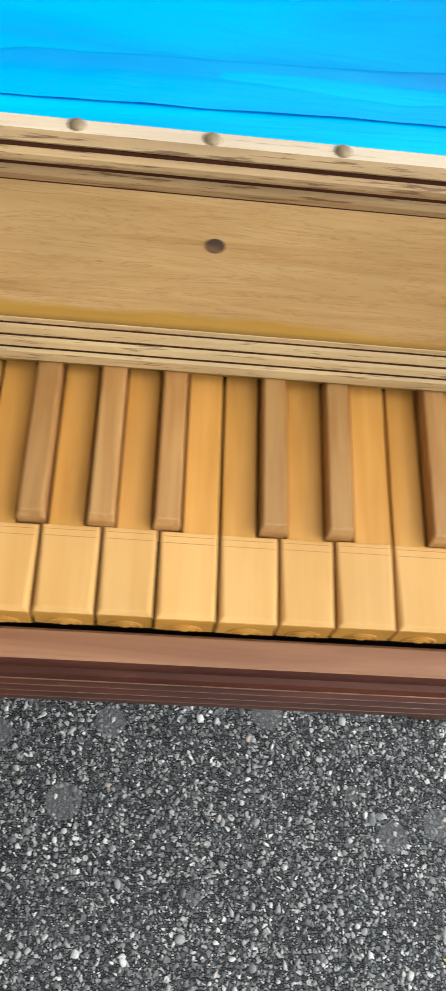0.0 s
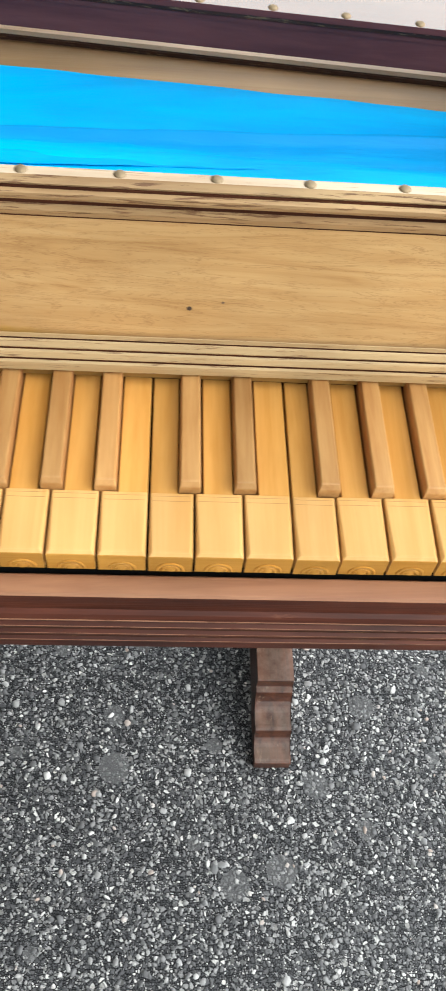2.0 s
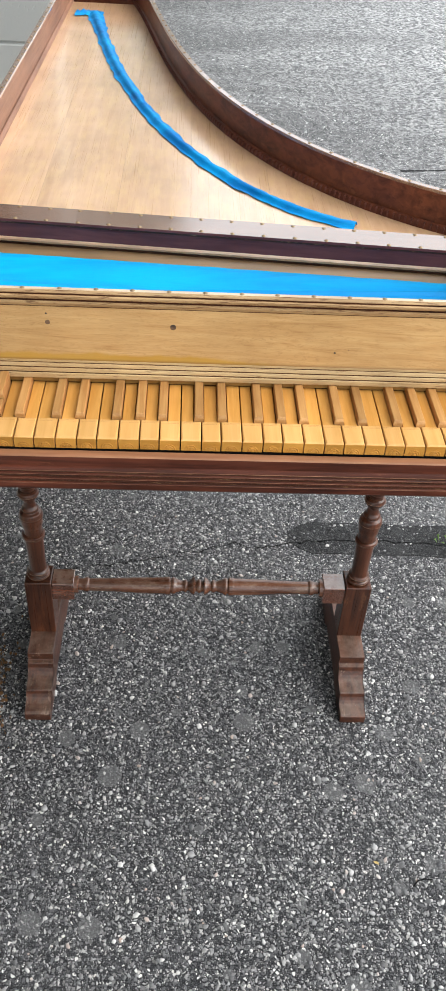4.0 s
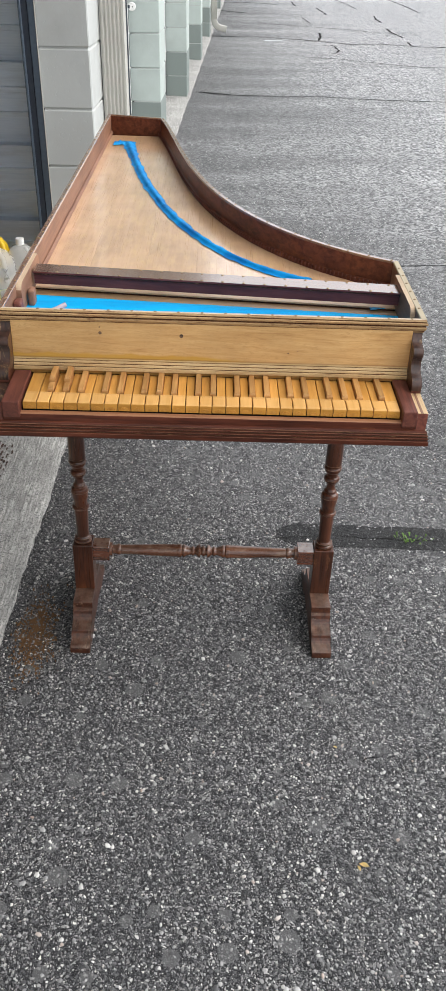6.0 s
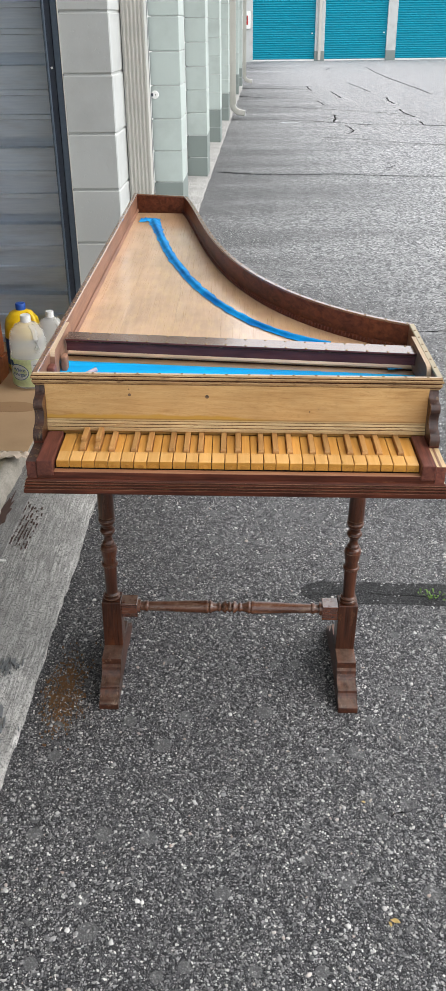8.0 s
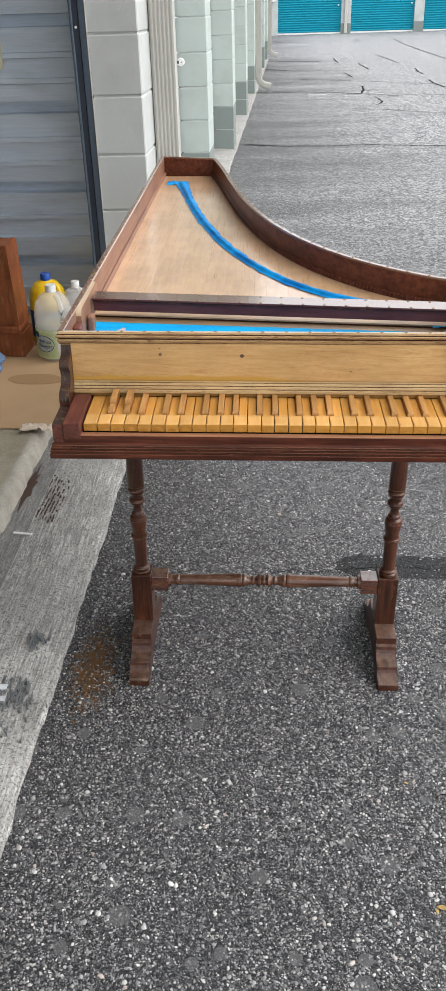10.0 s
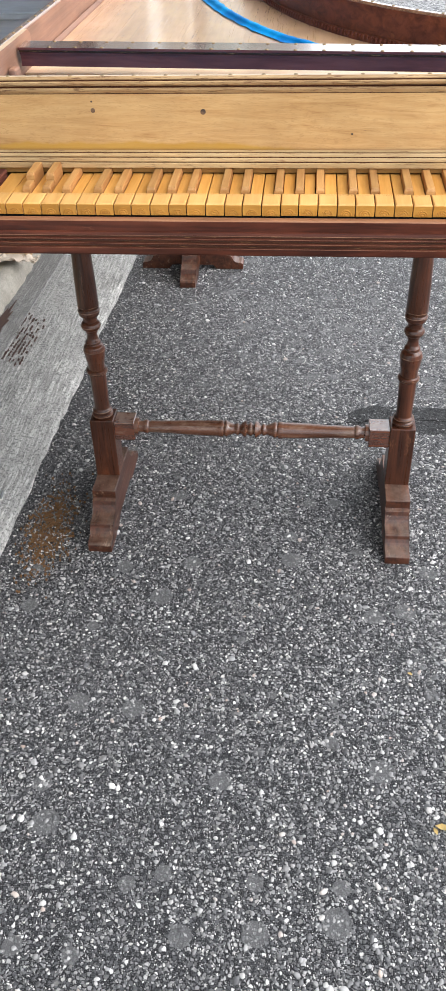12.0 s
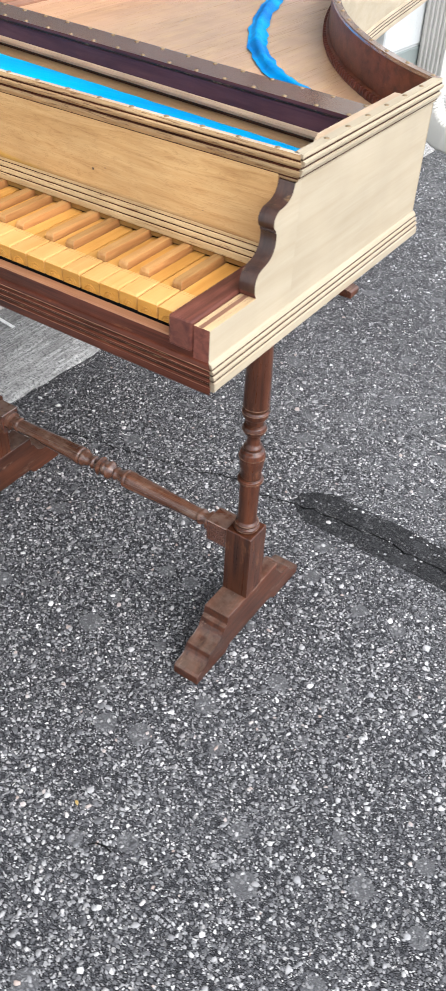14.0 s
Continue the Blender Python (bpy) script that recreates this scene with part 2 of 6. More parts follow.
def make_end_grain(name, light, dark):
    n = Nodes(name)
    w = n.add("TexWave", {"Vector": n.coords((40, 40, 40), shift=3.0), "Scale": 3.0, "Distortion": 3.0, "Detail": 2.0}, wave_type="RINGS").outputs["Fac"]
    return n.done(n.mix(w, dark, light), 0.6)


def make_nameboard():
    """Honey maple with long figure, and a ragged yellow varnish tide-mark along its foot."""
    n = Nodes("nameboard_maple")
    o = n.add("TexCoord").outputs["Object"]
    v = n.add("Mapping", {"Vector": o, "Scale": (1.0, 10.0, 10.0)}).outputs[0]
    g = n.noise(v, 7.0, 6.0, 0.62, 1.6)
    f = n.noise(n.add("Mapping", {"Vector": o, "Scale": (4.0, 160.0, 160.0)}).outputs[0], 5.0, 3.0, 0.7)
    big = n.noise(o, 9.0, 4.0, 0.6)
    c = n.ramp(g, [(0.28, (0.38, 0.200, 0.072)), (0.42, (0.52, 0.310, 0.125)), (0.64, (0.60, 0.385, 0.172))])
    line = n.ramp(n.noise(v, 11.0, 5.0, 0.7, 2.2), [(0.485, 0.0), (0.5, 1.0), (0.515, 0.0)])
    c = n.mix(n.math("MULTIPLY", line, 0.6), c, (0.27, 0.13, 0.045))
    c = n.mix(n.math("MULTIPLY", f, 0.25), c, (0.36, 0.21, 0.08))
    c = n.mix(1.0, c, n.ramp(big, [(0.3, 0.85), (0.7, 1.08)]), "MULTIPLY")
    xyz = n.add("SeparateXYZ", {"Vector": o}).outputs
    edge = n.noise(n.add("Mapping", {"Vector": o, "Scale": (1.0, 0.0, 0.0)}).outputs[0], 16.0, 5.0, 0.6)
    reach = n.math("MINIMUM", n.math("ADD", n.math("MULTIPLY", xyz[0], -0.09), n.math("ADD", n.math("MULTIPLY", edge, 0.016), 0.0075)), n.math("ADD", n.math("MULTIPLY", edge, 0.018), 0.0090))
    h = n.math("SUBTRACT", xyz[2], 0.0835)
    tide = n.ramp(n.math("SUBTRACT", reach, h), [(0.0, 0.0), (0.0018, 1.0)])
    c = n.mix(n.math("MULTIPLY", tide, 0.75), c, (0.46, 0.255, 0.032))
    dirt = n.ramp(n.math("ADD", h, n.math("MULTIPLY", f, 0.0025)), [(0.0080, 1.0), (0.0095, 0.0)])
    c = n.mix(n.math("MULTIPLY", dirt, 0.6), c, (0.11, 0.055, 0.025))
    # reddish old stain left in the corner by the cheek
    corner = n.ramp(n.math("ADD", n.math("SUBTRACT", n.math("MULTIPLY", xyz[0], 1.0), n.math("MULTIPLY", h, 1.1)), n.math("MULTIPLY", n.math("SUBTRACT", big, 0.5), 0.16)), [(0.26, 0.0), (0.38, 1.0)])
    c = n.mix(n.math("MULTIPLY", corner, 0.6), c, (0.34, 0.15, 0.05))
    return n.done(c, n.math("ADD", n.math("MULTIPLY", f, 0.2), 0.38), n.bump(n.math("ADD", g, f), 0.12, 0.001), Specular_IOR_Level=0.25)


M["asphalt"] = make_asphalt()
M["patch"] = make_asphalt("crack_sealer", 0.75, sealer=True)
M["concrete"] = make_concrete("broomed_concrete", (0.43, 0.422, 0.40), (0.28, 0.275, 0.262), broom=0.7)
M["slab"] = make_concrete("trowelled_slab", (0.46, 0.415, 0.32), (0.29, 0.257, 0.185), dirt=0.5, rough=0.6)
M["gutter"] = make_concrete("smooth_concrete_gutter", (0.30, 0.295, 0.282), (0.20, 0.195, 0.186), broom=0.3, dirt=0.5)
M["lip"] = make_concrete("rough_slab_lip", (0.48, 0.45, 0.395), (0.30, 0.275, 0.23), dirt=0.6)
M["block_white"] = make_paint("white_block_paint", (0.50, 0.52, 0.51), pits=True, amount=0.4)
M["block_green"] = make_paint("pale_green_block_paint", (0.44, 0.50, 0.475), pits=True, amount=0.4)
M["block_base"] = make_paint("grey_green_base_paint", (0.20, 0.235, 0.222), pits=True)
M["mortar"] = make_paint("painted_mortar", (0.46, 0.48, 0.47), grain=90)
M["wall_paint"] = make_paint("painted_wall", (0.70, 0.72, 0.70))
M["spout"] = make_paint("cream_gutter_enamel", (0.52, 0.505, 0.46), grain=20, rough=0.35, bump=0.08)
M["teal"] = make_paint("teal_door_enamel", (0.0, 0.275, 0.385), grain=30, rough=0.4, bump=0.05, dirt=(0.01, 0.21, 0.29))
M["sheet"] = make_metal_sheet()
M["steel_dark"] = make_plain("dark_steel_track", (0.045, 0.055, 0.075), 0.45, 0.5)
M["steel_blue"] = make_plain("blue_steel_jamb", (0.10, 0.13, 0.17), 0.4, 0.6)
M["ivory"] = make_plain("ivory_plastic", (0.72, 0.68, 0.5), 0.4)
M["white"] = make_plain("white_plastic", (0.78, 0.78, 0.76), 0.35)
M["red"] = make_plain("red_enamel", (0.4, 0.03, 0.03), 0.4)
M["black"] = make_plain("black_felt", (0.006, 0.006, 0.006), 0.95, grain=400, bump=0.5, Specular_IOR_Level=0.1)
M["cardboard"] = make_paint("brown_cardboard", (0.42, 0.275, 0.15), grain=90, rough=0.9, dirt=(0.27, 0.16, 0.08), amount=0.35, bump=0.12)
M["bench"] = wood("reddish_cabinet_wood", (0.27, 0.088, 0.032), (0.15, 0.042, 0.016), "z", 0.8, 0.45, wear=(0.36, 0.20, 0.12), wear_amt=0.45, wear_at=(0.56, 0.66), blotch=0.4, spec=0.25)
M["denim"] = make_plain("blue_cloth", (0.10, 0.16, 0.27), 0.95, grain=300, bump=0.6, vary=0.3)
M["green_plastic"] = make_plain("green_bottle_plastic", (0.01, 0.22, 0.09), 0.25)
M["magenta"] = make_plain("magenta_label", (0.45, 0.05, 0.4), 0.5)
M["yellow"] = make_plain("yellow_plastic", (0.80, 0.52, 0.01), 0.35, vary=0.05)
M["blue_cap"] = make_plain("blue_plastic", (0.01, 0.07, 0.36), 0.35)
M["jug"] = make_milky("cloudy_jug_plastic", (0.88, 0.88, 0.85), 0.34)
M["liquid"] = make_milky("clear_vinegar", (0.84, 0.84, 0.72), 0.24)
M["amber"] = make_milky("amber_liquid", (0.45, 0.28, 0.08), 0.7)
M["label_green"] = make_plain("yellow_green_label", (0.70, 0.76, 0.46), 0.5)
M["label_white"] = make_plain("white_label", (0.78, 0.8, 0.78), 0.5)
M["ink_blue"] = make_plain("blue_ink", (0.02, 0.09, 0.26), 0.5)
M["ink_grey"] = make_plain("grey_ink", (0.25, 0.3, 0.33), 0.5)
M["road_paint"] = make_paint("worn_white_paint", (0.62, 0.66, 0.68), grain=120, amount=0.7, dirt=(0.25, 0.25, 0.25))
M["grey_paint"] = make_paint("worn_grey_paint", (0.15, 0.158, 0.162), grain=120, amount=0.6, dirt=(0.28, 0.28, 0.27))
M["rust"] = make_concrete("rust_stain", (0.24, 0.115, 0.034), (0.11, 0.056, 0.022), dirt=0.4)
M["dark_stain"] = make_plain("brown_stain", (0.055, 0.028, 0.020), 0.7)
M["crack"] = make_plain("dark_crack", (0.035, 0.035, 0.037), 0.9, grain=30.0, vary=0.5)
M["leaf"] = make_plain("weed_leaf", (0.10, 0.19, 0.03), 0.6, vary=0.3)
M["dry_leaf"] = make_plain("dry_leaf", (0.66, 0.50, 0.20), 0.7, vary=0.3)

M["pale"] = wood("bare_pale_basswood", (0.45, 0.385, 0.278), (0.385, 0.315, 0.21), "y", 0.7, 0.55, figure=0.8, blotch=0.14)
M["name"] = make_nameboard()
M["pale_x"] = wood("bare_moulding", (0.58, 0.42, 0.22), (0.44, 0.28, 0.125), "x", 1.2, 0.5, blotch=0.3, wear=(0.13, 0.055, 0.025), wear_amt=0.7, wear_at=(0.57, 0.63), streaky=True)
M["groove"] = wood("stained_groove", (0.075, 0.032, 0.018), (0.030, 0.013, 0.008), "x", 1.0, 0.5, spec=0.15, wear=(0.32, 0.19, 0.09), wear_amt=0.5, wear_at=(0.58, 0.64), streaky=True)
M["dark"] = wood("mahogany_stain", (0.145, 0.040, 0.020), (0.036, 0.010, 0.007), "x", 1.0, 0.36, wear=(0.30, 0.12, 0.055), wear_amt=0.4, spec=0.22, blotch=0.5)
M["dark_y"] = wood("mahogany_stain_long", (0.19, 0.056, 0.026), (0.065, 0.019, 0.010), "y", 0.8, 0.40, spec=0.25, wear=(0.30, 0.13, 0.06), wear_amt=0.3)
M["dark_z"] = wood("walnut_stain_turned", (0.112, 0.036, 0.016), (0.022, 0.0075, 0.005), "z", 1.0, 0.30, coat=0.35, spec=0.3, wear=(0.26, 0.115, 0.055), wear_amt=0.45, blotch=0.45)
M["purple"] = wood("dark_purple_jack_rail", (0.150, 0.050, 0.044), (0.085, 0.026, 0.025), "x", 1.0, 0.5, spec=0.15)
M["arm_top"] = wood("worn_arm_top", (0.58, 0.42, 0.235), (0.44, 0.29, 0.145), "y", 1.0, 0.45, wear=(0.16, 0.075, 0.035), wear_amt=0.7, wear_at=(0.58, 0.63), streaky=True)
M["rail_top"] = wood("satin_rail_top", (0.21, 0.105, 0.058), (0.13, 0.06, 0.033), "x", 1.0, 0.16, coat=1.0, spec=0.9)
M["block_red"] = wood("red_key_block", (0.20, 0.068, 0.046), (0.085, 0.026, 0.020), "y", 1.4, 0.45, blotch=0.45, spec=0.25, wear=(0.28, 0.13, 0.09), wear_amt=0.25)
M["scroll"] = wood("blackened_scroll_edge", (0.085, 0.042, 0.030), (0.024, 0.014, 0.013), "z", 1.0, 0.34, wear=(0.42, 0.27, 0.12), wear_amt=0.32, wear_at=(0.56, 0.63), coat=0.2, blotch=0.4)
M["spine_in"] = wood("brown_spine_lining", (0.30, 0.155, 0.095), (0.19, 0.09, 0.055), "y", 0.8, 0.5)
M["sound"] = wood("soundboard_spruce", (0.74, 0.475, 0.29), (0.61, 0.37, 0.205), "y", 0.9, 0.30, figure=0.6, coat=1.0, blotch=0.22, vary=0.22, wear=(0.74, 0.50, 0.22), wear_amt=0.55, wear_at=(0.45, 0.75))
M["tan"] = wood("bare_wrestplank", (0.42, 0.255, 0.115), (0.31, 0.175, 0.075), "x", 1.0, 0.34)
M["strip"] = wood("pink_register_strip", (0.90, 0.64, 0.41), (0.80, 0.53, 0.32), "x", 1.0, 0.30, spec=0.5)
# darker copy of the blue tape, with shade put into its colour
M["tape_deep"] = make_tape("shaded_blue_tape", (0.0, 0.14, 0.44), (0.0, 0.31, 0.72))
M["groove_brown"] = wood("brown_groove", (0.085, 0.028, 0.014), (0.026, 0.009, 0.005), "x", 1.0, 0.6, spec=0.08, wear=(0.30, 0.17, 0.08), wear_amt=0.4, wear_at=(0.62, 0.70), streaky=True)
M["key"] = wood("boxwood_key", (0.69, 0.358, 0.094), (0.54, 0.250, 0.048), "y", 1.5, 0.45, figure=0.5, coat=0.04, vary=0.18, blotch=0.16, spec=0.22)
# key fronts get a darker orange in place of their shade
M["key_front"] = wood("shaded_key_front", (0.60, 0.30, 0.060), (0.46, 0.205, 0.032), "x", 1.0, 0.4, figure=0.5, vary=0.15, spec=0.2)
M["acc"] = wood("pearwood_accidental", (0.56, 0.315, 0.115), (0.40, 0.185, 0.055), "y", 2.2, 0.45, figure=0.7, vary=0.3, blotch=0.15)
# darker copy of the pearwood, painting shade onto the side faces
M["acc_side"] = wood("shaded_accidental_side", (0.50, 0.255, 0.090), (0.34, 0.145, 0.045), "y", 2.2, 0.5, vary=0.2)
M["key_head"] = wood("worn_boxwood_head", (0.72, 0.415, 0.150), (0.61, 0.330, 0.098), "y", 0.8, 0.42, figure=0.9, coat=0.06, vary=0.14, blotch=0.14, spec=0.25)
M["scored"] = make_plain("scored_line_stain", (0.30, 0.14, 0.04), 0.6)
M["rim"] = wood("brown_rim", (0.28, 0.145, 0.085), (0.13, 0.058, 0.034), "y", 1.0, 0.24, coat=1.0, wear=(0.55, 0.40, 0.26), wear_amt=0.35, wear_at=(0.54, 0.60), streaky=True)
M["stud"] = make_plain("aged_brass_stud", (0.26, 0.19, 0.11), 0.55, 0.5)
M["rail_worn"] = wood("worn_rail_top", (0.34, 0.165, 0.085), (0.20, 0.082, 0.042), "x", 1.0, 0.42)
M["cap"] = wood("stripped_cap", (0.54, 0.365, 0.185), (0.34, 0.20, 0.092), "x", 1.2, 0.45, blotch=0.25, wear=(0.11, 0.045, 0.02), wear_amt=0.8, wear_at=(0.55, 0.60), streaky=True)
# paler wood for the cap's top faces, glare put into the colour
M["cap_crest"] = wood("lit_cap_crest", (0.66, 0.54, 0.40), (0.52, 0.38, 0.25), "x", 1.2, 0.4, blotch=0.2, wear=(0.24, 0.12, 0.06), wear_amt=0.6, wear_at=(0.58, 0.66), streaky=True)
M["bracket"] = wood("light_bracket", (0.56, 0.42, 0.29), (0.44, 0.31, 0.19), "y", 1.0, 0.5)
M["tape2"] = make_tape("doubled_blue_tape", (0.0, 0.22, 0.53), (0.0, 0.37, 0.77))
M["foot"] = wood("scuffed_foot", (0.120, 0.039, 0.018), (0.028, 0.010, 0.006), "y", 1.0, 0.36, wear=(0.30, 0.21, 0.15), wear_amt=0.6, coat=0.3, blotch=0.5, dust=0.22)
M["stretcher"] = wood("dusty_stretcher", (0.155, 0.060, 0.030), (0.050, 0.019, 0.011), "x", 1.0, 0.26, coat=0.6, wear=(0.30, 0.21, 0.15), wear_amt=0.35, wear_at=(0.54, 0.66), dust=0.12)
M["crest"] = wood("rubbed_fillet", (0.33, 0.165, 0.095), (0.14, 0.05, 0.028), "x", 1.0, 0.4, wear=(0.08, 0.024, 0.013), wear_amt=0.85, wear_at=(0.50, 0.60), streaky=True)
M["worn_edge"] = wood("rubbed_bead", (0.30, 0.19, 0.13), (0.12, 0.055, 0.033), "z", 1.0, 0.4, wear=(0.04, 0.016, 0.009), wear_amt=0.8, wear_at=(0.48, 0.58))
# wear and top-face dust here also paint in sky glare on the blocks
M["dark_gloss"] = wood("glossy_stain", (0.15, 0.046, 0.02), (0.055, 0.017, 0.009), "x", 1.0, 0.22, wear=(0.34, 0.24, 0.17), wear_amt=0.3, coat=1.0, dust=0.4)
M["tape"] = make_tape("blue_painters_tape", (0.0, 0.26, 0.62), (0.0, 0.47, 0.90))
M["damp"] = make_paint("damp_cardboard", (0.31, 0.185, 0.09), grain=90, rough=0.8, dirt=(0.22, 0.12, 0.05), amount=0.3, bump=0.12)
M["torn"] = make_paint("torn_cardboard", (0.60, 0.50, 0.40), grain=120, rough=0.9, dirt=(0.4, 0.28, 0.18), amount=0.5)
M["knot"] = make_end_grain("dark_knot", (0.16, 0.09, 0.05), (0.05, 0.028, 0.018))
M["paper"] = make_plain("rolled_paper", (0.46, 0.36, 0.38), 0.8)


# ---------------------------------------------------------------- mesh tools
def empty(name, at=(0, 0, 0), m=None):
    ob = new(name)
    ob.empty_display_size = 0.05
    ob.matrix_world = m if m is not None else Matrix.Translation(at)
    return ob


def mesh_of(name, bm, material, smooth=False, sharp=40):
    bmesh.ops.recalc_face_normals(bm, faces=bm.faces)
    me = bpy.data.meshes.new(name)
    if smooth:
        for f in bm.faces:
            f.smooth = True
        for e in bm.edges:
            if len(e.link_faces) == 2 and e.calc_face_angle(0) > radians(sharp):
                e.smooth = False
    bm.to_mesh(me)
    bm.free()
    for m in material if isinstance(material, list) else [material]:
        me.materials.append(m)
    return me


def part(name, bm, material, parent, label="", at=None, smooth=False, sharp=40):
    """One mesh object under a thing or a part; its mesh is in the parent's own axes."""
    ob = new(name, mesh_of(name, bm, material, smooth, sharp) if isinstance(bm, bmesh.types.BMesh) else bm)
    ob.parent = parent
    if at is not None:
        ob.matrix_basis = at if isinstance(at, Matrix) else Matrix.Translation(at)
    if label:
        ob["label"] = label
    return ob


def solo(name, bm, material, label, category, kind="", m=None, smooth=False, group=""):
    ob = new(name, mesh_of(name, bm, material, smooth))
    if m is not None:
        ob.matrix_world = m
    return tagged(ob, label, category, group, kind)


def box(bm, x0, x1, y0, y1, z0, z1, bevel=0.0, seg=1):
    m = Matrix.LocRotScale(((x0 + x1) / 2, (y0 + y1) / 2, (z0 + z1) / 2), None, (abs(x1 - x0), abs(y1 - y0), abs(z1 - z0)))
    vs = bmesh.ops.create_cube(bm, size=1.0, matrix=m)["verts"]
    if bevel:
        es = list({e for v in vs for e in v.link_edges})
        bmesh.ops.bevel(bm, geom=es, offset=bevel, segments=seg, affect="EDGES", profile=0.6)
    return bm


def cuboid(x0, x1, y0, y1, z0, z1, bevel=0.0, seg=1):
    return box(bmesh.new(), x0, x1, y0, y1, z0, z1, bevel, seg)


def prism(bm, pts, a0, a1, axis="x"):
    """A closed outline, extruded from a0 to a1 along an axis. Outline pairs are the other two axes in order."""
    def at(p, a):
        return {"x": (a, p[0], p[1]), "y": (p[0], a, p[1]), "z": (p[0], p[1], a)}[axis]
    lo = [bm.verts.new(at(p, a0)) for p in pts]
    hi = [bm.verts.new(at(p, a1)) for p in pts]
    n = len(pts)
    for i in range(n):
        bm.faces.new((lo[i], lo[(i + 1) % n], hi[(i + 1) % n], hi[i]))
    bm.faces.new(lo[::-1])
    bm.faces.new(hi)
    return bm


def sweep(bm, path, profile, i0=0, i1=None, caps=True):
    """A closed profile of (outward, z) carried along a plan path, mitred at its corners; outward is to the left of the way."""
    i1 = len(path) - 1 if i1 is None else i1
    rings = []
    for i in range(i0, i1 + 1):
        p = Vector(path[i])
        a = (p - Vector(path[i - 1])).normalized() if i > 0 else None
        b = (Vector(path[i + 1]) - p).normalized() if i < len(path) - 1 else None
        a, b = a or b, b or a
        na, nb = Vector((-a.y, a.x)), Vector((-b.y, b.x))
        nn = (na + nb).normalized()
        nn /= max(0.35, nn.dot(na))
        rings.append([bm.verts.new((p.x + nn.x * o, p.y + nn.y * o, z)) for o, z in profile])
    n = len(profile)
    for r, s in zip(rings, rings[1:]):
        for k in range(n):
            bm.faces.new((r[k], r[(k + 1) % n], s[(k + 1) % n], s[k]))
    if caps:
        bm.faces.new(rings[0][::-1])
        bm.faces.new(rings[-1])
    return bm


def lathe(bm, profile, seg=24, axis="z", at=(0, 0, 0)):
    """A turned form from (radius, height) pairs."""
    rings = []
    for r, h in profile:
        ring = []
        for k in range(seg):
            a = 2 * math.pi * k / seg
            c, s = r * math.cos(a), r * math.sin(a)
            p = {"z": (c, s, h), "x": (h, c, s), "y": (s, h, c)}[axis]
            ring.append(bm.verts.new((p[0] + at[0], p[1] + at[1], p[2] + at[2])))
        rings.append(ring)
    for a, b in zip(rings, rings[1:]):
        for k in range(seg):
            bm.faces.new((a[k], a[(k + 1) % seg], b[(k + 1) % seg], b[k]))
    bm.faces.new(rings[0][::-1])
    bm.faces.new(rings[-1])
    return bm


def turned(stops, n=6):
    """Smooth (radius, height) pairs through turning stops; a stop may be marked sharp by a third value."""
    out = []
    for (r0, h0, *_), (r1, h1, *_) in zip(stops, stops[1:]):
        for k in range(n):
            t = k / n
            s = t * t * (3 - 2 * t)
            out.append((r0 + (r1 - r0) * s, h0 + (h1 - h0) * t))
    out.append(stops[-1][:2])
    return out


def tube(bm, pts, r, seg=10):
    pts = [Vector(p) for p in pts]
    rings = []
    for i, p in enumerate(pts):
        d = (pts[min(i + 1, len(pts) - 1)] - pts[max(i - 1, 0)]).normalized()
        q = d.to_track_quat("Z", "Y")
        rings.append([bm.verts.new(p + q @ Vector((r * math.cos(2 * math.pi * k / seg), r * math.sin(2 * math.pi * k / seg), 0))) for k in range(seg)])
    for a, b in zip(rings, rings[1:]):
        for k in range(seg):
            bm.faces.new((a[k], a[(k + 1) % seg], b[(k + 1) % seg], b[k]))
    bm.faces.new(rings[0][::-1])
    bm.faces.new(rings[-1])
    return bm


def bezier(p, n):
    out = []
    for k in range(n + 1):
        t = k / n
        w = ((1 - t) ** 3, 3 * t * (1 - t) ** 2, 3 * t * t * (1 - t), t ** 3)
        out.append(tuple(sum(a * q[i] for a, q in zip(w, p)) for i in range(len(p[0]))))
    return out


def ragged(cx, cy, rx, ry, n, seed, jag=0.25, turn=0.0):
    rnd = random.Random(seed)
    out = []
    for k in range(n):
        a = 2 * math.pi * k / n
        s = 1 + jag * (rnd.random() - 0.5) * 2
        x, y = rx * s * math.cos(a), ry * s * math.sin(a)
        out.append((cx + x * math.cos(turn) - y * math.sin(turn), cy + x * math.sin(turn) + y * math.cos(turn)))
    return out


# ---------------------------------------------------------------- ground
# the lane is level by the instrument and rises gently to its far side further on
def ground_z(x, y):
    k = min(1.0, max(0.0, (y - 2.0) / 8.0))
    rise = 0.0175 * max(-3.0, min(x, 60.0)) * k * k * (3 - 2 * k)
    if y < 1.2:
        fall = 0.0
    elif y < 2.4:
        fall = 0.0225 * (y - 1.2) ** 2 / 2.4
    else:
        fall = 0.0225 * (min(y, 45.0) - 1.8)
    return rise - fall


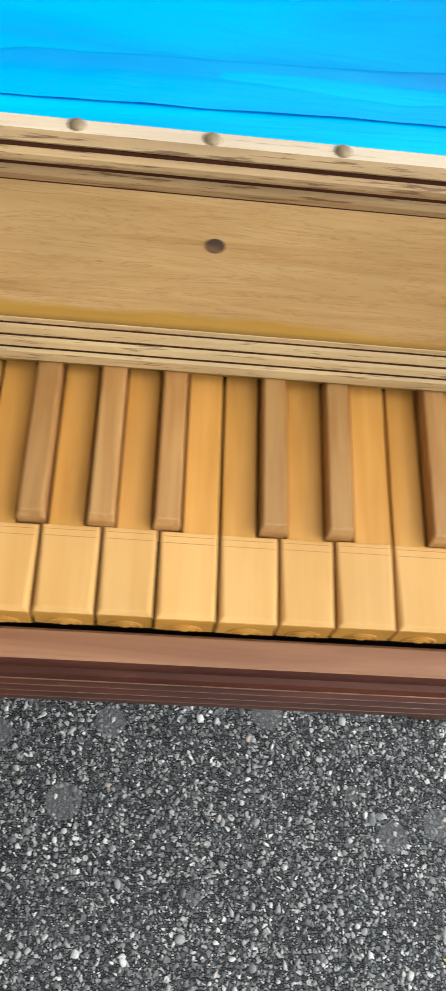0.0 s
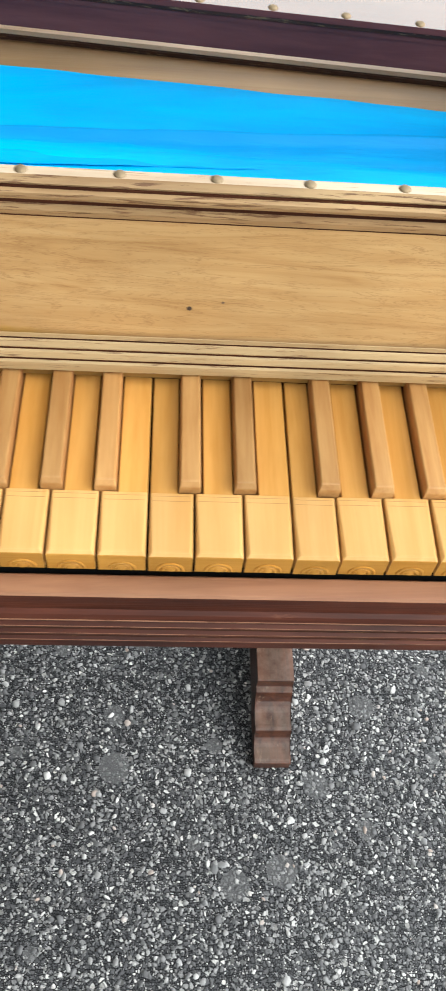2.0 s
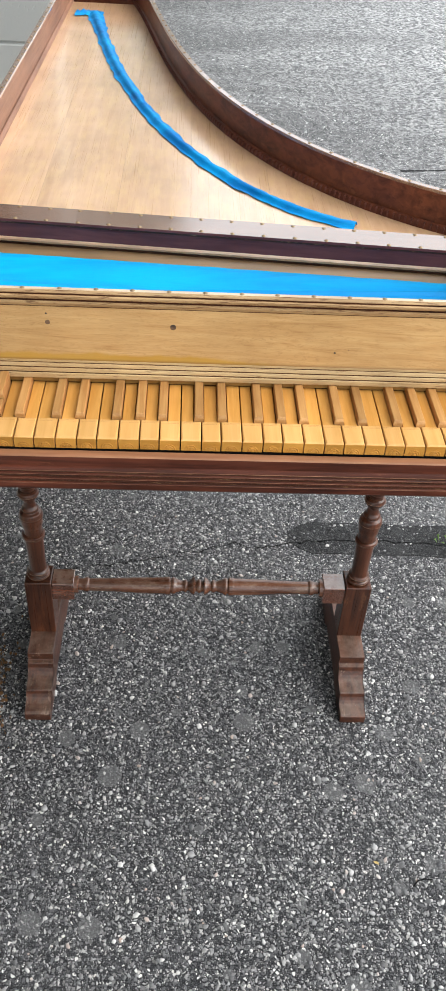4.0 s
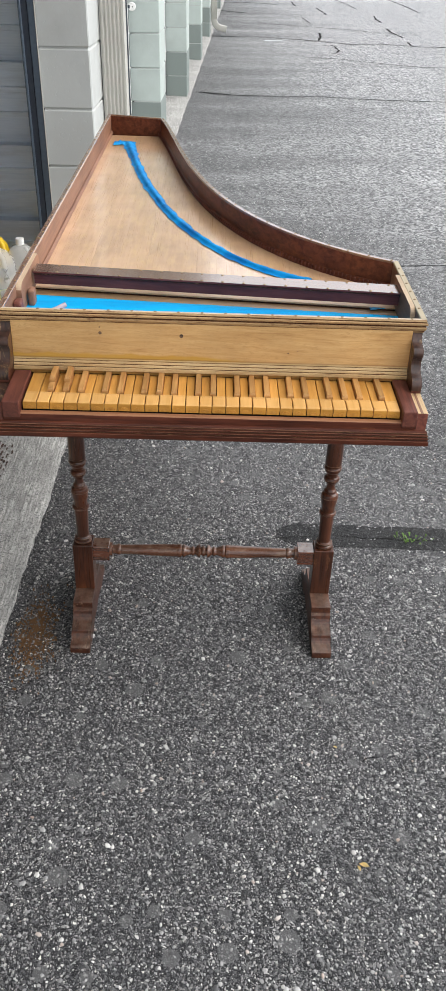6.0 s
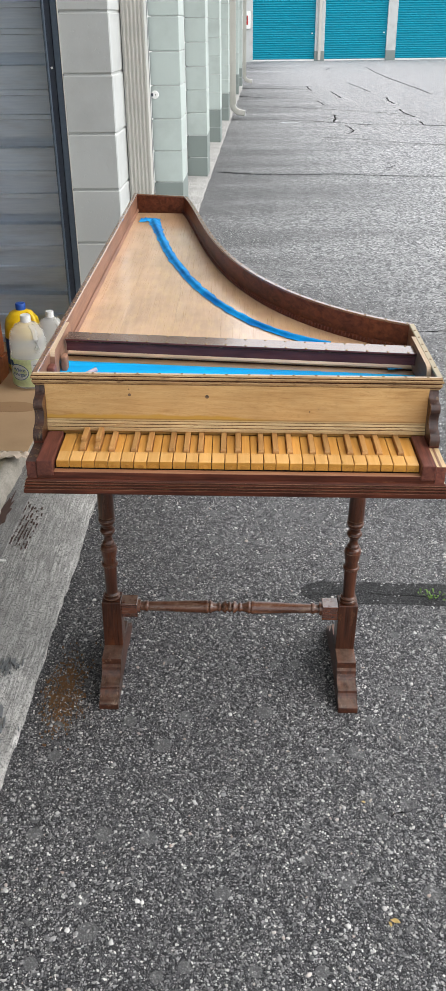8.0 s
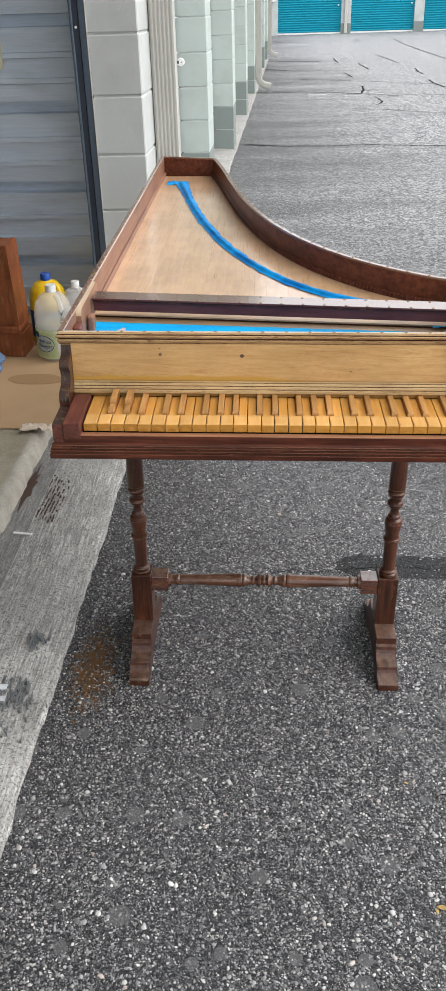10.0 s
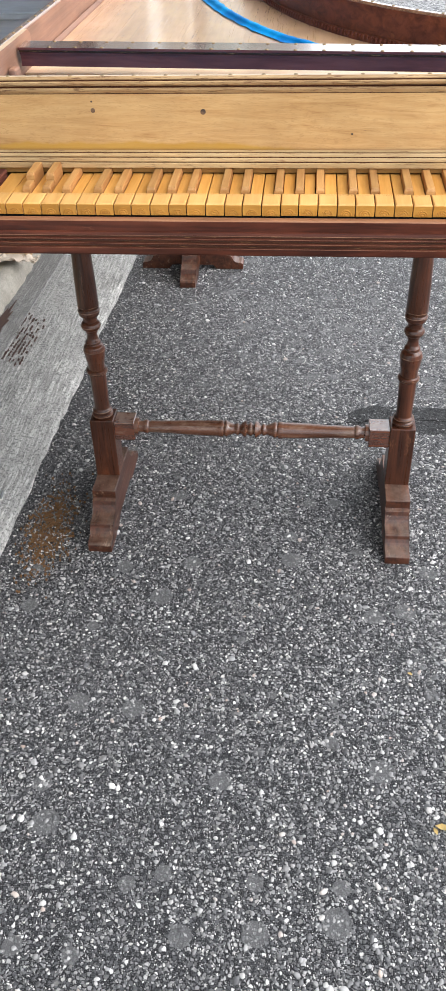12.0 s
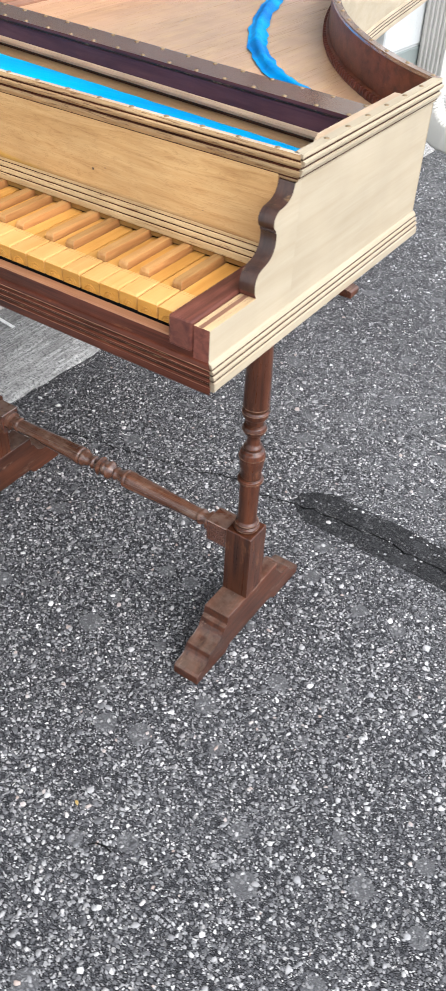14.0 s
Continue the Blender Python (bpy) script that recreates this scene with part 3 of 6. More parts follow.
def build_ground():
    bm = bmesh.new()
    xs = [-300, -60, -12, -4, -1.5, -0.5, 0, 0.5, 1, 2, 3, 4.5, 6, 9, 13, 20, 60, 300]
    ys = [-300, -60, -12, -4, -2, -1, 0, 1, 1.2, 1.5, 1.8, 2.1, 2.4] + [2.5 + 0.5 * k for k in range(18)] + [12, 14, 18, 25, 32, 40, 45, 60, 300]
    g = [[bm.verts.new((x, y, ground_z(x, y))) for x in xs] for y in ys]
    for a, b in zip(g, g[1:]):
        for k in range(len(xs) - 1):
            bm.faces.new((a[k], a[k + 1], b[k + 1], b[k]))
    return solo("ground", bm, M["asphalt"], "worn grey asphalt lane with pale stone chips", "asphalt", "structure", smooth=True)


ground = build_ground()

# ---------------------------------------------------------------- storage building
# its own axes: u outwards from the pilaster faces, v along the lane, w up
YAW = -1.68
B = Matrix.Translation((-0.116, 2.10, 0.0)) @ Euler((radians(-1.22), radians(-1.0), radians(YAW))).to_matrix().to_4x4()
A = Matrix.Translation((-0.116, 2.10, 0.0)) @ Matrix.Rotation(radians(YAW), 4, "Z")   # level with the lane here
BAY = 2.82
SLAB = 0.08


def build_apron():
    bm = bmesh.new()
    rnd = random.Random(4)
    n, rows = 900, []
    for k in range(n + 1):
        v = -8 + 28.4 * k / n
        e = 0.026 + 0.004 * (rnd.random() - 0.5) + 0.010 * noise.noise((v * 2.2, 0, 3)) + 0.007 * noise.noise((v * 9.0, 2, 3)) + 0.004 * noise.noise((v * 31.0, 2, 8))
        row = []
        for u, w in ((e + 0.006, -0.05), (e, 0.004), (e - 0.006 - 0.01 * rnd.random(), 0.013), (-0.115, 0.02), (-0.45, 0.022)):
            x, y, _ = A @ Vector((u, v, 0))
            row.append(bm.verts.new((x, y, ground_z(x, y) + w)))
        rows.append(row)
    for a, b in zip(rows, rows[1:]):
        for k in range(4):
            bm.faces.new((a[k], b[k], b[k + 1], a[k + 1]))
    return solo("pavement", bm, M["concrete"], "broomed grey concrete apron along the storage units", "apron", "structure", smooth=True)


apron = build_apron()
bm = cuboid(-0.275, -0.190, -8.0, -0.02, 0.0, 0.0235, 0.001)
gutter = solo("trim", bm, M["gutter"], "smooth grey concrete strip along the slab edge", "gutter", "structure", m=A)
# the raised floor of the open unit with its rounded, chipped lip
bm = bmesh.new()
lip = [(-0.275, 0.0), (-0.260, 0.024), (-0.266, 0.058), (-0.278, 0.072), (-0.290, SLAB - 0.001), (-0.302, SLAB), (-4.6, SLAB), (-4.6, -0.05), (-0.275, -0.05)]
rnd = random.Random(9)
rows = []
for k in range(301):
    v = -2.9 + 3.1 * k / 300
    j = 0.007 * noise.noise((v * 7, 1.0, 0.0)) + 0.004 * noise.noise((v * 26, 5.0, 0.0))
    rows.append([bm.verts.new((u + (j * 1.6 if i in (1, 2, 3) else 0), v, w + (j * 0.8 if i in (2, 3) else 0))) for i, (u, w) in enumerate(lip)])
for a, b in zip(rows, rows[1:]):
    for k in range(len(lip)):
        bm.faces.new((a[k], a[(k + 1) % len(lip)], b[(k + 1) % len(lip)], b[k]))
bm.faces.new(rows[0])
bm.faces.new(rows[-1][::-1])
floor = solo("floor", bm, [M["slab"], M["lip"]], "worn grey concrete floor slab of the open unit", "floor", "structure", m=A, smooth=True)
for f in floor.data.polygons:
    f.material_index = 1 if f.center.x > -0.297 and f.center.z > 0 else 0


def shell_wall(name, u0, u1, v0, v1, w0, w1, mat=None, label="plain painted wall of the storage building"):
    return solo(name, cuboid(u0, u1, v0, v1, w0 - 0.1, w1), mat or M["wall_paint"], label, "wall", "structure", m=B)


shell_wall("wall_back", -4.75, -4.6, -3.0, 0.5, 0, 2.7)
shell_wall("wall_near_side", -4.6, -0.2, -2.95, -2.85, 0, 2.7)
shell_wall("wall_header", -0.35, -0.2, -2.85, 0.0, 2.25, 2.7)
shell_wall("ceiling", -4.75, 0.35, -9.0, 20.4, 2.8, 2.95, label="roof and ceiling slab of the storage building")
shell_wall("wall_near", -0.4, -0.02, -8.0, -2.95, 0, 2.7)
shell_wall("wall_bays", -0.75, -0.42, 0.5, 20.1, -0.4, 2.7, label="recessed closed bays of the storage building")


def ribbed_wall():
    """Horizontal ribs: a broad dark one every 0.305 m and two shallow ones between."""
    t = empty("wall_partition", m=B @ Matrix.Translation((0, 0.26, 0)))
    prof, w = [], -0.002
    while w < 2.7:
        for dw, dv in ((0.0, 0.0), (0.004, 0.060), (0.042, 0.060), (0.046, 0.0), (0.108, 0.0), (0.111, -0.014), (0.128, -0.014), (0.131, 0.0),
                       (0.198, 0.0), (0.201, -0.014), (0.218, -0.014), (0.221, 0.0)):
            prof.append((dv, w + dw))
        w += 0.305
    bm = bmesh.new()
    a = [bm.verts.new((-0.20, v, w)) for v, w in prof]
    b = [bm.verts.new((-4.6, v, w)) for v, w in prof]
    c = [bm.verts.new((-0.20, 0.05, w)) for v, w in (prof[0], prof[-1])]
    d = [bm.verts.new((-4.6, 0.05, w)) for v, w in (prof[0], prof[-1])]
    for k in range(len(prof) - 1):
        bm.faces.new((a[k], a[k + 1], b[k + 1], b[k]))
    bm.faces.new((c[0], c[1], d[1], d[0]))
    part("ribbed_sheet", bm, M["sheet"], t)
    tagged(t, "grey galvanised steel partition with horizontal ribs", "wall", kind="structure")
    return t


partition = ribbed_wall()


def light_switch():
    t = empty("light_switch", m=B @ Matrix.Translation((-0.615, 0.255, 1.14)))
    part("switch_box", cuboid(-0.036, 0.036, -0.03, 0.0, -0.058, 0.058, 0.003), M["ivory"], t)
    part("cover_plate", cuboid(-0.04, 0.04, -0.034, -0.03, -0.062, 0.062, 0.002), M["ivory"], t)
    part("toggle", cuboid(-0.006, 0.006, -0.05, -0.034, -0.005, 0.018, 0.002), M["ivory"], t)
    part("conduit", tube(bmesh.new(), [(0.0, -0.012, 0.058), (0.0, -0.012, 1.4)], 0.009), M["steel_dark"], t)
    return tagged(t, "ivory toggle light switch with surface conduit", "light switch")


light_switch()

# the steel jamb and track at the end of the pilaster
t = empty("door_1", m=B @ Matrix.Translation((-0.185, 0.0, 0)))
part("jamb", cuboid(-0.024, 0.0, -0.006, 0.20, 0.0, 2.25, 0.002), M["steel_blue"], t)
# added cream strip standing in for light caught on the jamb's lip
part("jamb_edge", cuboid(0.0002, 0.0032, -0.009, 0.0, 0.0, 2.25, 0.0008), M["spout"], t, "cream strip for the lit lip of the jamb")
part("track", cuboid(-0.050, -0.024, 0.0, 0.07, 0.0, 2.25, 0.003), M["steel_dark"], t)
part("track_lip", cuboid(-0.056, -0.046, -0.012, 0.0, 0.0, 2.25, 0.002), M["steel_blue"], t)
bm = bmesh.new()
lathe(bm, [(0.0045, -0.014), (0.0045, -0.012), (0.003, -0.011)], 10, "y", (-0.037, 0.012, 1.22))
part("screw", bm, M["white"], t)
tagged(t, "dark steel door jamb and track of the open unit", "door frame", kind="structure")

# pilasters of painted blocks, every piece its own
COURSE, BLK = 0.2032, {}


def block_mesh(length, key):
    if key not in BLK:
        bm = cuboid(-0.2 if key[1] else -0.185, 0.0, 0.0, length, 0.0, COURSE - 0.006, 0.004)
        BLK[key] = mesh_of("block", bm, M[key[0]])
    return BLK[key]


def pilaster(k):
    v = BAY * k
    t = empty("pilaster", m=B @ Matrix.Translation((0, v, 0)))
    near = k == 0
    part("mortar_core", cuboid(-0.180, -0.005, 0.005, 0.395, -0.15, 2.8), M["mortar"], t)
    z = -0.019
    for c in range(14):
        if z + 0.1 > 2.75:
            break
        mat = "block_base" if c < 2 else ("block_white" if near else "block_green")
        ob = part("block", block_mesh(0.4, (mat, 0 if near else 1)), None, t, at=Matrix.Translation((random.uniform(-0.001, 0.001), random.uniform(-0.001, 0.001), z)))
        z += COURSE
    return tagged(t, "white painted block pilaster" if near else "pale green painted block pilaster with a darker base", "pilaster", "pilasters along the lane", "structure")


for k in range(8):
    pilaster(k)
for k in range(8):
    if k:
        bm = cuboid(-0.40, -0.205, -0.03, 0.02, -0.1, 2.3, 0.002)
        solo("trim", bm, M["steel_dark"], "dark steel door track beside a pilaster", "door track", "structure", m=B @ Matrix.Translation((0, BAY * k, 0)))


def downspout(v, u=0.004, reach=0.10, wide=0.092, deep=0.075, foot=0.20):
    """A fluted rectangular gutter pipe with a crimped elbow kicking out at its foot."""
    t = empty("downspout", m=B @ Matrix.Translation((u, v, 0)))
    prof = []
    for k in range(12):
        x = wide * k / 12
        prof += [(x, 0.0 if k % 2 else 0.005), (x + wide / 24, 0.0 if k % 2 else 0.005)]
    prof += [(wide, 0.0), (wide, deep), (0.0, deep)]
    part("pipe", prism(bmesh.new(), prof, foot, 2.75, "z"), M["spout"], t)
    part("strap", cuboid(-0.004, wide + 0.003, -0.003, deep + 0.003, 2.1, 2.13, 0.002), M["spout"], t)
    # elbow: rounded rings turned from straight down to outwards, crimped along the bend
    bm = bmesh.new()
    rings, r, c = [], 0.075, 0.014
    corner = [(c * (1 - math.cos(q)), c * (1 - math.sin(q))) for q in (0.0, 0.52, 1.05, 1.57)]
    round_box = [(x, y) for x, y in corner] + [(wide - x, y) for x, y in corner[::-1]] + [(wide - x, deep - y) for x, y in corner] + [(x, deep - y) for x, y in corner[::-1]]
    steps = 20
    for k in range(steps + 1):
        a = radians(78) * k / steps
        swell = 1.05 if k % 2 else 0.97
        ring = []
        for du, dv in round_box:
            rr = r + wide - (wide / 2 + (du - wide / 2) * swell)
            ring.append(bm.verts.new((wide + r - rr * math.cos(a), deep / 2 + (dv - deep / 2) * swell, foot - rr * math.sin(a))))
        rings.append(ring)
    out = Vector((math.sin(radians(78)), 0, -math.cos(radians(78)))) * reach
    rings.append([bm.verts.new(p.co + out) for p in rings[-1]])
    m = len(round_box)
    for p, q in zip(rings, rings[1:]):
        for k in range(m):
            bm.faces.new((p[k], p[(k + 1) % m], q[(k + 1) % m], q[k]))
    bm.faces.new(rings[-1])
    part("elbow", bm, M["spout"], t, smooth=True, sharp=50)
    return tagged(t, "cream enamelled fluted gutter downspout with kicked-out foot", "downspout", "downspouts along the lane", "structure")


downspout(0.25, reach=0.03, foot=0.235)
downspout(BAY * 4 + 0.42)
downspout(BAY * 7 + 0.42)


def disc_lock():
    t = empty("disc_padlock", m=B @ Matrix.Translation((-0.165, BAY - 0.06, 0.945)) @ Matrix.Scale(0.7, 4))
    part("lock_body", lathe(bmesh.new(), [(0.030, 0.0), (0.036, -0.006), (0.036, -0.018), (0.030, -0.024)], 28, "y"), M["white"], t, smooth=True)
    part("keyhole", cuboid(0.004, 0.010, -0.0255, -0.0235, -0.006, 0.006), M["black"], t)
    part("shackle_slot", cuboid(-0.036, -0.016, -0.0256, -0.0234, -0.014, 0.014), M["steel_dark"], t)
    part("hasp", cuboid(-0.03, 0.01, 0.0, 0.05, -0.012, 0.012, 0.002), M["steel_dark"], t)
    return tagged(t, "round white disc padlock on a door hasp", "padlock")


disc_lock()

# ---------------------------------------------------------------- far building across the end of the lane
F = Matrix.Translation((0.414, 37.1, -0.785)) @ Euler((radians(-1.22), radians(-1.0), radians(2.0))).to_matrix().to_4x4()


def far_building():
    t = empty("storage_building", m=F)
    part("wall", cuboid(-3.0, 24.0, 0.12, 3.0, -0.3, 3.4), M["wall_paint"], t)
    part("roof", cuboid(-3.2, 24.2, -0.2, 3.2, 3.4, 3.6, 0.02), M["spout"], t)
    x, w, gap = 0.57, 2.46, 0.38
    for k in range(8):
        bm = bmesh.new()
        prof, z = [], 0.06
        while z < 2.3:
            prof += [(0.10, z), (0.065, z + 0.03), (0.065, z + 0.05), (0.10, z + 0.08)]
            z += 0.08
        a = [bm.verts.new((x, v, q)) for v, q in prof]
        b = [bm.verts.new((x + w, v, q)) for v, q in prof]
        for i in range(len(prof) - 1):
            bm.faces.new((a[i], b[i], b[i + 1], a[i + 1]))
        d = part("roll_up_door", bm, M["teal"], t)
        part("bottom_bar", cuboid(x, x + w, 0.05, 0.1, 0.0, 0.055, 0.006), M["white"], d)
        part("latch", cuboid(x + w - 0.14, x + w - 0.08, 0.03, 0.07, 0.95, 1.0, 0.008), M["white"], d)
        part("pier", cuboid(x + w, x + w + gap, -0.02, 0.12, -0.3, 3.4, 0.01), M["block_white"], t)
        part("pier_base", cuboid(x + w - 0.005, x + w + gap + 0.005, -0.03, 0.1, -0.3, 0.35, 0.01), M["block_base"], t)
        x += w + gap
    part("pier", cuboid(-0.10, 0.57, -0.02, 0.12, -0.3, 3.4, 0.01), M["block_white"], t)
    part("gutter_pipe", cuboid(0.57 + w + 0.12, 0.57 + w + 0.23, -0.11, -0.025, 0.02, 3.4, 0.01), M["spout"], t)
    return tagged(t, "pale block storage building with closed teal roll-up doors", "building")


far_building()


def extinguisher_box():
    t = empty("extinguisher_cabinet", m=F @ Matrix.Translation((0.30, -0.02, 1.45)))
    part("case", cuboid(-0.17, 0.17, -0.14, 0.0, -0.3, 0.3, 0.01), M["white"], t)
    part("window_panel", cuboid(-0.07, 0.07, -0.146, -0.14, -0.16, 0.16, 0.002), M["red"], t)
    part("label_bar", cuboid(-0.04, 0.04, -0.15, -0.146, 0.02, 0.12, 0.001), M["black"], t)
    return tagged(t, "white fire extinguisher cabinet with a red front on the wall", "fire cabinet")


extinguisher_box()

# ---------------------------------------------------------------- harpsichord
XL, XR = -0.051, 0.706            # outer faces of spine and cheek
ZB, ZT = 0.657, 0.8385            # underside and rim
DECK = 0.780                      # soundboard and wrestplank
PITCH = 0.661 / 28
ZK = 0.7165                        # natural key tops
NAME_Y = 0.1140
CURVE = [(0.147, 1.768), (0.250, 1.340), (0.250, 0.660), (XR, 0.417)]
BENT = bezier(CURVE, 36)
RIM = [(XL, NAME_Y - 0.02), (XL + 0.017, 1.806)] + [tuple(p) for p in BENT] + [(XR, NAME_Y - 0.02)]
I_SP, I_TL, I_B0, I_B1, I_CH = 0, 1, 2, 2 + 36, 3 + 36

harpsichord = empty("harpsichord", (0.33, 0.9, ZB))
H0 = Matrix.Translation((-0.33, -0.9, -ZB))


def hpart(name, bm, mat, label="", parent=None, smooth=False, sharp=35):
    """A part whose mesh was drawn in the place's axes."""
    if isinstance(bm, bmesh.types.BMesh):
        bm.transform(H0)
    return part(name, bm, mat, parent or harpsichord, label, smooth=smooth, sharp=sharp)


WALL = [(0, ZB + 0.006), (0, ZT - 0.012), (-0.004, ZT - 0.012), (-0.004, ZB + 0.006)]
LINE = [(-0.0042, DECK - 0.01), (-0.0042, ZT - 0.0044), (-0.0062, ZT - 0.0044), (-0.0062, DECK - 0.01)]
RIMW = [(XL, NAME_Y + 0.003)] + RIM[1:-1] + [(XR, NAME_Y + 0.003)]
hpart("spine", sweep(bmesh.new(), RIMW, WALL, 0, 1), M["pale"])
hpart("tail", sweep(bmesh.new(), RIM, WALL, 1, 2), M["pale"])
hpart("bentside", sweep(bmesh.new(), RIM, WALL, 2, I_B1), M["pale"], smooth=True)
hpart("spine_lining", sweep(bmesh.new(), RIMW, LINE, 0, 1), M["spine_in"], "bare brown wooden lining")
hpart("tail_lining", sweep(bmesh.new(), RIM, LINE, 1, 2), M["dark_y"], "dark red stained lining")
hpart("bentside_lining", sweep(bmesh.new(), RIM, LINE, 2, I_B1), M["dark_y"], "dark red stained lining", smooth=True)
hpart("cheek_lining", sweep(bmesh.new(), RIMW, LINE, I_B1, I_CH), M["spine_in"], "bare brown lining")

# rim moulding: a flat top with two grooves below, stained dark in the hollows
CAP = [(0.000, ZT - 0.026), (0.0018, ZT - 0.024), (0.0018, ZT - 0.0215), (0.0034, ZT - 0.0205), (0.0052, ZT - 0.0165), (0.0052, ZT - 0.0145), (0.0030, ZT - 0.0135), (0.0030, ZT - 0.012),
       (0.0058, ZT - 0.0105), (0.0068, ZT - 0.0085), (0.0068, ZT - 0.0065), (0.0040, ZT - 0.0055), (0.0040, ZT - 0.0042), (0.0046, ZT - 0.0032), (0.0040, ZT),
       (-0.0055, ZT), (-0.0064, ZT - 0.001), (-0.0064, ZT - 0.004), (0.0, ZT - 0.0042)]
GRV1 = [(0.0, ZT - 0.0138), (0.0038, ZT - 0.0138), (0.0038, ZT - 0.0119), (0.0, ZT - 0.0119)]
GRV2 = [(0.0, ZT - 0.0059), (0.0045, ZT - 0.0059), (0.0045, ZT - 0.0043), (0.0, ZT - 0.0043)]
GRV3 = [(0.0, ZT - 0.0222), (0.0029, ZT - 0.0222), (0.0029, ZT - 0.0203), (0.0, ZT - 0.0203)]


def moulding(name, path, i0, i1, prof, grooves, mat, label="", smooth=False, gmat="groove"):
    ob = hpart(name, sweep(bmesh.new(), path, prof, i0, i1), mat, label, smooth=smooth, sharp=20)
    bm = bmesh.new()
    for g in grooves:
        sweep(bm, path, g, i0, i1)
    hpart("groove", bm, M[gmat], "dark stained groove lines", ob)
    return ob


GR = [GRV1, GRV2, GRV3]
RIMC = [(XL, NAME_Y)] + RIM[1:-1] + [(XR, NAME_Y)]
for name, a, b in (("spine_moulding", 0, 1), ("tail_moulding", 1, 2), ("bentside_moulding", 2, I_B1), ("cheek_moulding", I_B1, I_CH)):
    moulding(name, RIMC, a, b, CAP, GR, M["pale"] if name.startswith("cheek") else M["rim"], smooth=name.startswith("bent"))
# across the nameboard, from cheek to spine, its outside to the front
FRONT = [(XR, 0.5), (XR, NAME_Y), (XL, NAME_Y), (XL, 0.5)]
FCAP = [((o if o > -0.0028 else -0.0028) - (0.0012 if z == ZT and o > 0 else 0), z) for o, z in CAP]
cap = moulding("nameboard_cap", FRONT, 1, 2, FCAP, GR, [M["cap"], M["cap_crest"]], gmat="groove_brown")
for f in cap.data.polygons:
    f.material_index = 1 if f.normal.z > 0.8 and f.center.z + ZB > ZT - 0.001 else 0

# base moulding with three fillets
BASE = [(0.0, ZB), (0.0065, ZB), (0.0075, ZB + 0.002), (0.0075, ZB + 0.0095), (0.0055, ZB + 0.0105), (0.0055, ZB + 0.012), (0.0066, ZB + 0.013), (0.0066, ZB + 0.0155), (0.0043, ZB + 0.0165), (0.0043, ZB + 0.018),
        (0.0054, ZB + 0.019), (0.0054, ZB + 0.021), (0.003, ZB + 0.0222), (0.003, ZB + 0.0236), (0.004, ZB + 0.0245), (0.0025, ZB + 0.028), (0.0, ZB + 0.029)]
BGR = [[(0.0, ZB + 0.0104), (0.0059, ZB + 0.0104), (0.0059, ZB + 0.0122), (0.0, ZB + 0.0122)],
       [(0.0, ZB + 0.0164), (0.0048, ZB + 0.0164), (0.0048, ZB + 0.0182), (0.0, ZB + 0.0182)],
       [(0.0, ZB + 0.0221), (0.0034, ZB + 0.0221), (0.0034, ZB + 0.0238), (0.0, ZB + 0.0238)]]
FY = -0.0172                      # front face below the keys
BPATH = [(XL, FY)] + RIM[1:-1] + [(XR, FY)]
for name, a, b in (("spine_base_moulding", 0, 1), ("tail_base_moulding", 1, 2), ("bentside_base_moulding", 2, I_B1), ("cheek_base_moulding", I_B1, I_CH)):
    moulding(name, BPATH, a, b, BASE, BGR, M["pale"], smooth=name.startswith("bent"))
BFRONT = [(XR, 0.5), (XR, FY), (XL, FY), (XL, 0.5)]
front_base = moulding("front_base_moulding", BFRONT, 1, 2, BASE, BGR, M["dark"], "dark red stained moulding")
bm = bmesh.new()
for o, z in ((0.0074, 0.0094), (0.0065, 0.0153), (0.0053, 0.0208), (0.0039, 0.0248)):
    sweep(bm, BFRONT, [(o - 0.002, ZB + z - 0.0007), (o + 0.0003, ZB + z - 0.0005), (o + 0.0003, ZB + z + 0.0001), (o - 0.002, ZB + z + 0.0003)], 1, 2)
hpart("worn_crest", bm, M["crest"], "fillet edges rubbed to bare wood", front_base)

# bottom board
bm = prism(bmesh.new(), [(x, y) for x, y in [(XL + 0.002, FY + 0.001)] + [(p[0] + 0.001, p[1] - 0.002) for p in RIM[1:-1]] + [(XR - 0.002, FY + 0.001)]], ZB + 0.001, ZB + 0.006, "z")
hpart("bottom_board", bm, M["dark_y"])


def soundboard():
    """Planks of slightly different tone, cut to the case."""
    inner = [(p[0] - 0.005, p[1] - 0.003) for p in BENT]
    def bent_y(x):
        for (x0, y0), (x1, y1) in zip(inner, inner[1:]):
            if x0 <= x <= x1:
                return y0 + (y1 - y0) * (x - x0) / (x1 - x0)
        return inner[0][1] if x < inner[0][0] else inner[-1][1]
    x0 = XL + 0.006
    widths = [0.105, 0.12, 0.11, 0.125, 0.12, 0.15]
    for w in widths:
        x1 = min(x0 + w, XR - 0.006)
        xs = [x0 + (x1 - x0) * k / 8 for k in range(9)]
        lo = [(x, 0.35 - 0.085 * x) for x in (x0, x1)]
        top = [(x, min(bent_y(x), 1.799 - 0.2 * max(0, x - XL - 0.02))) for x in reversed(xs)]
        hpart("soundboard_plank", prism(bmesh.new(), lo + top, DECK - 0.004, DECK, "z"), M["sound"])
        x0 = x1 + 0.0002


soundboard()
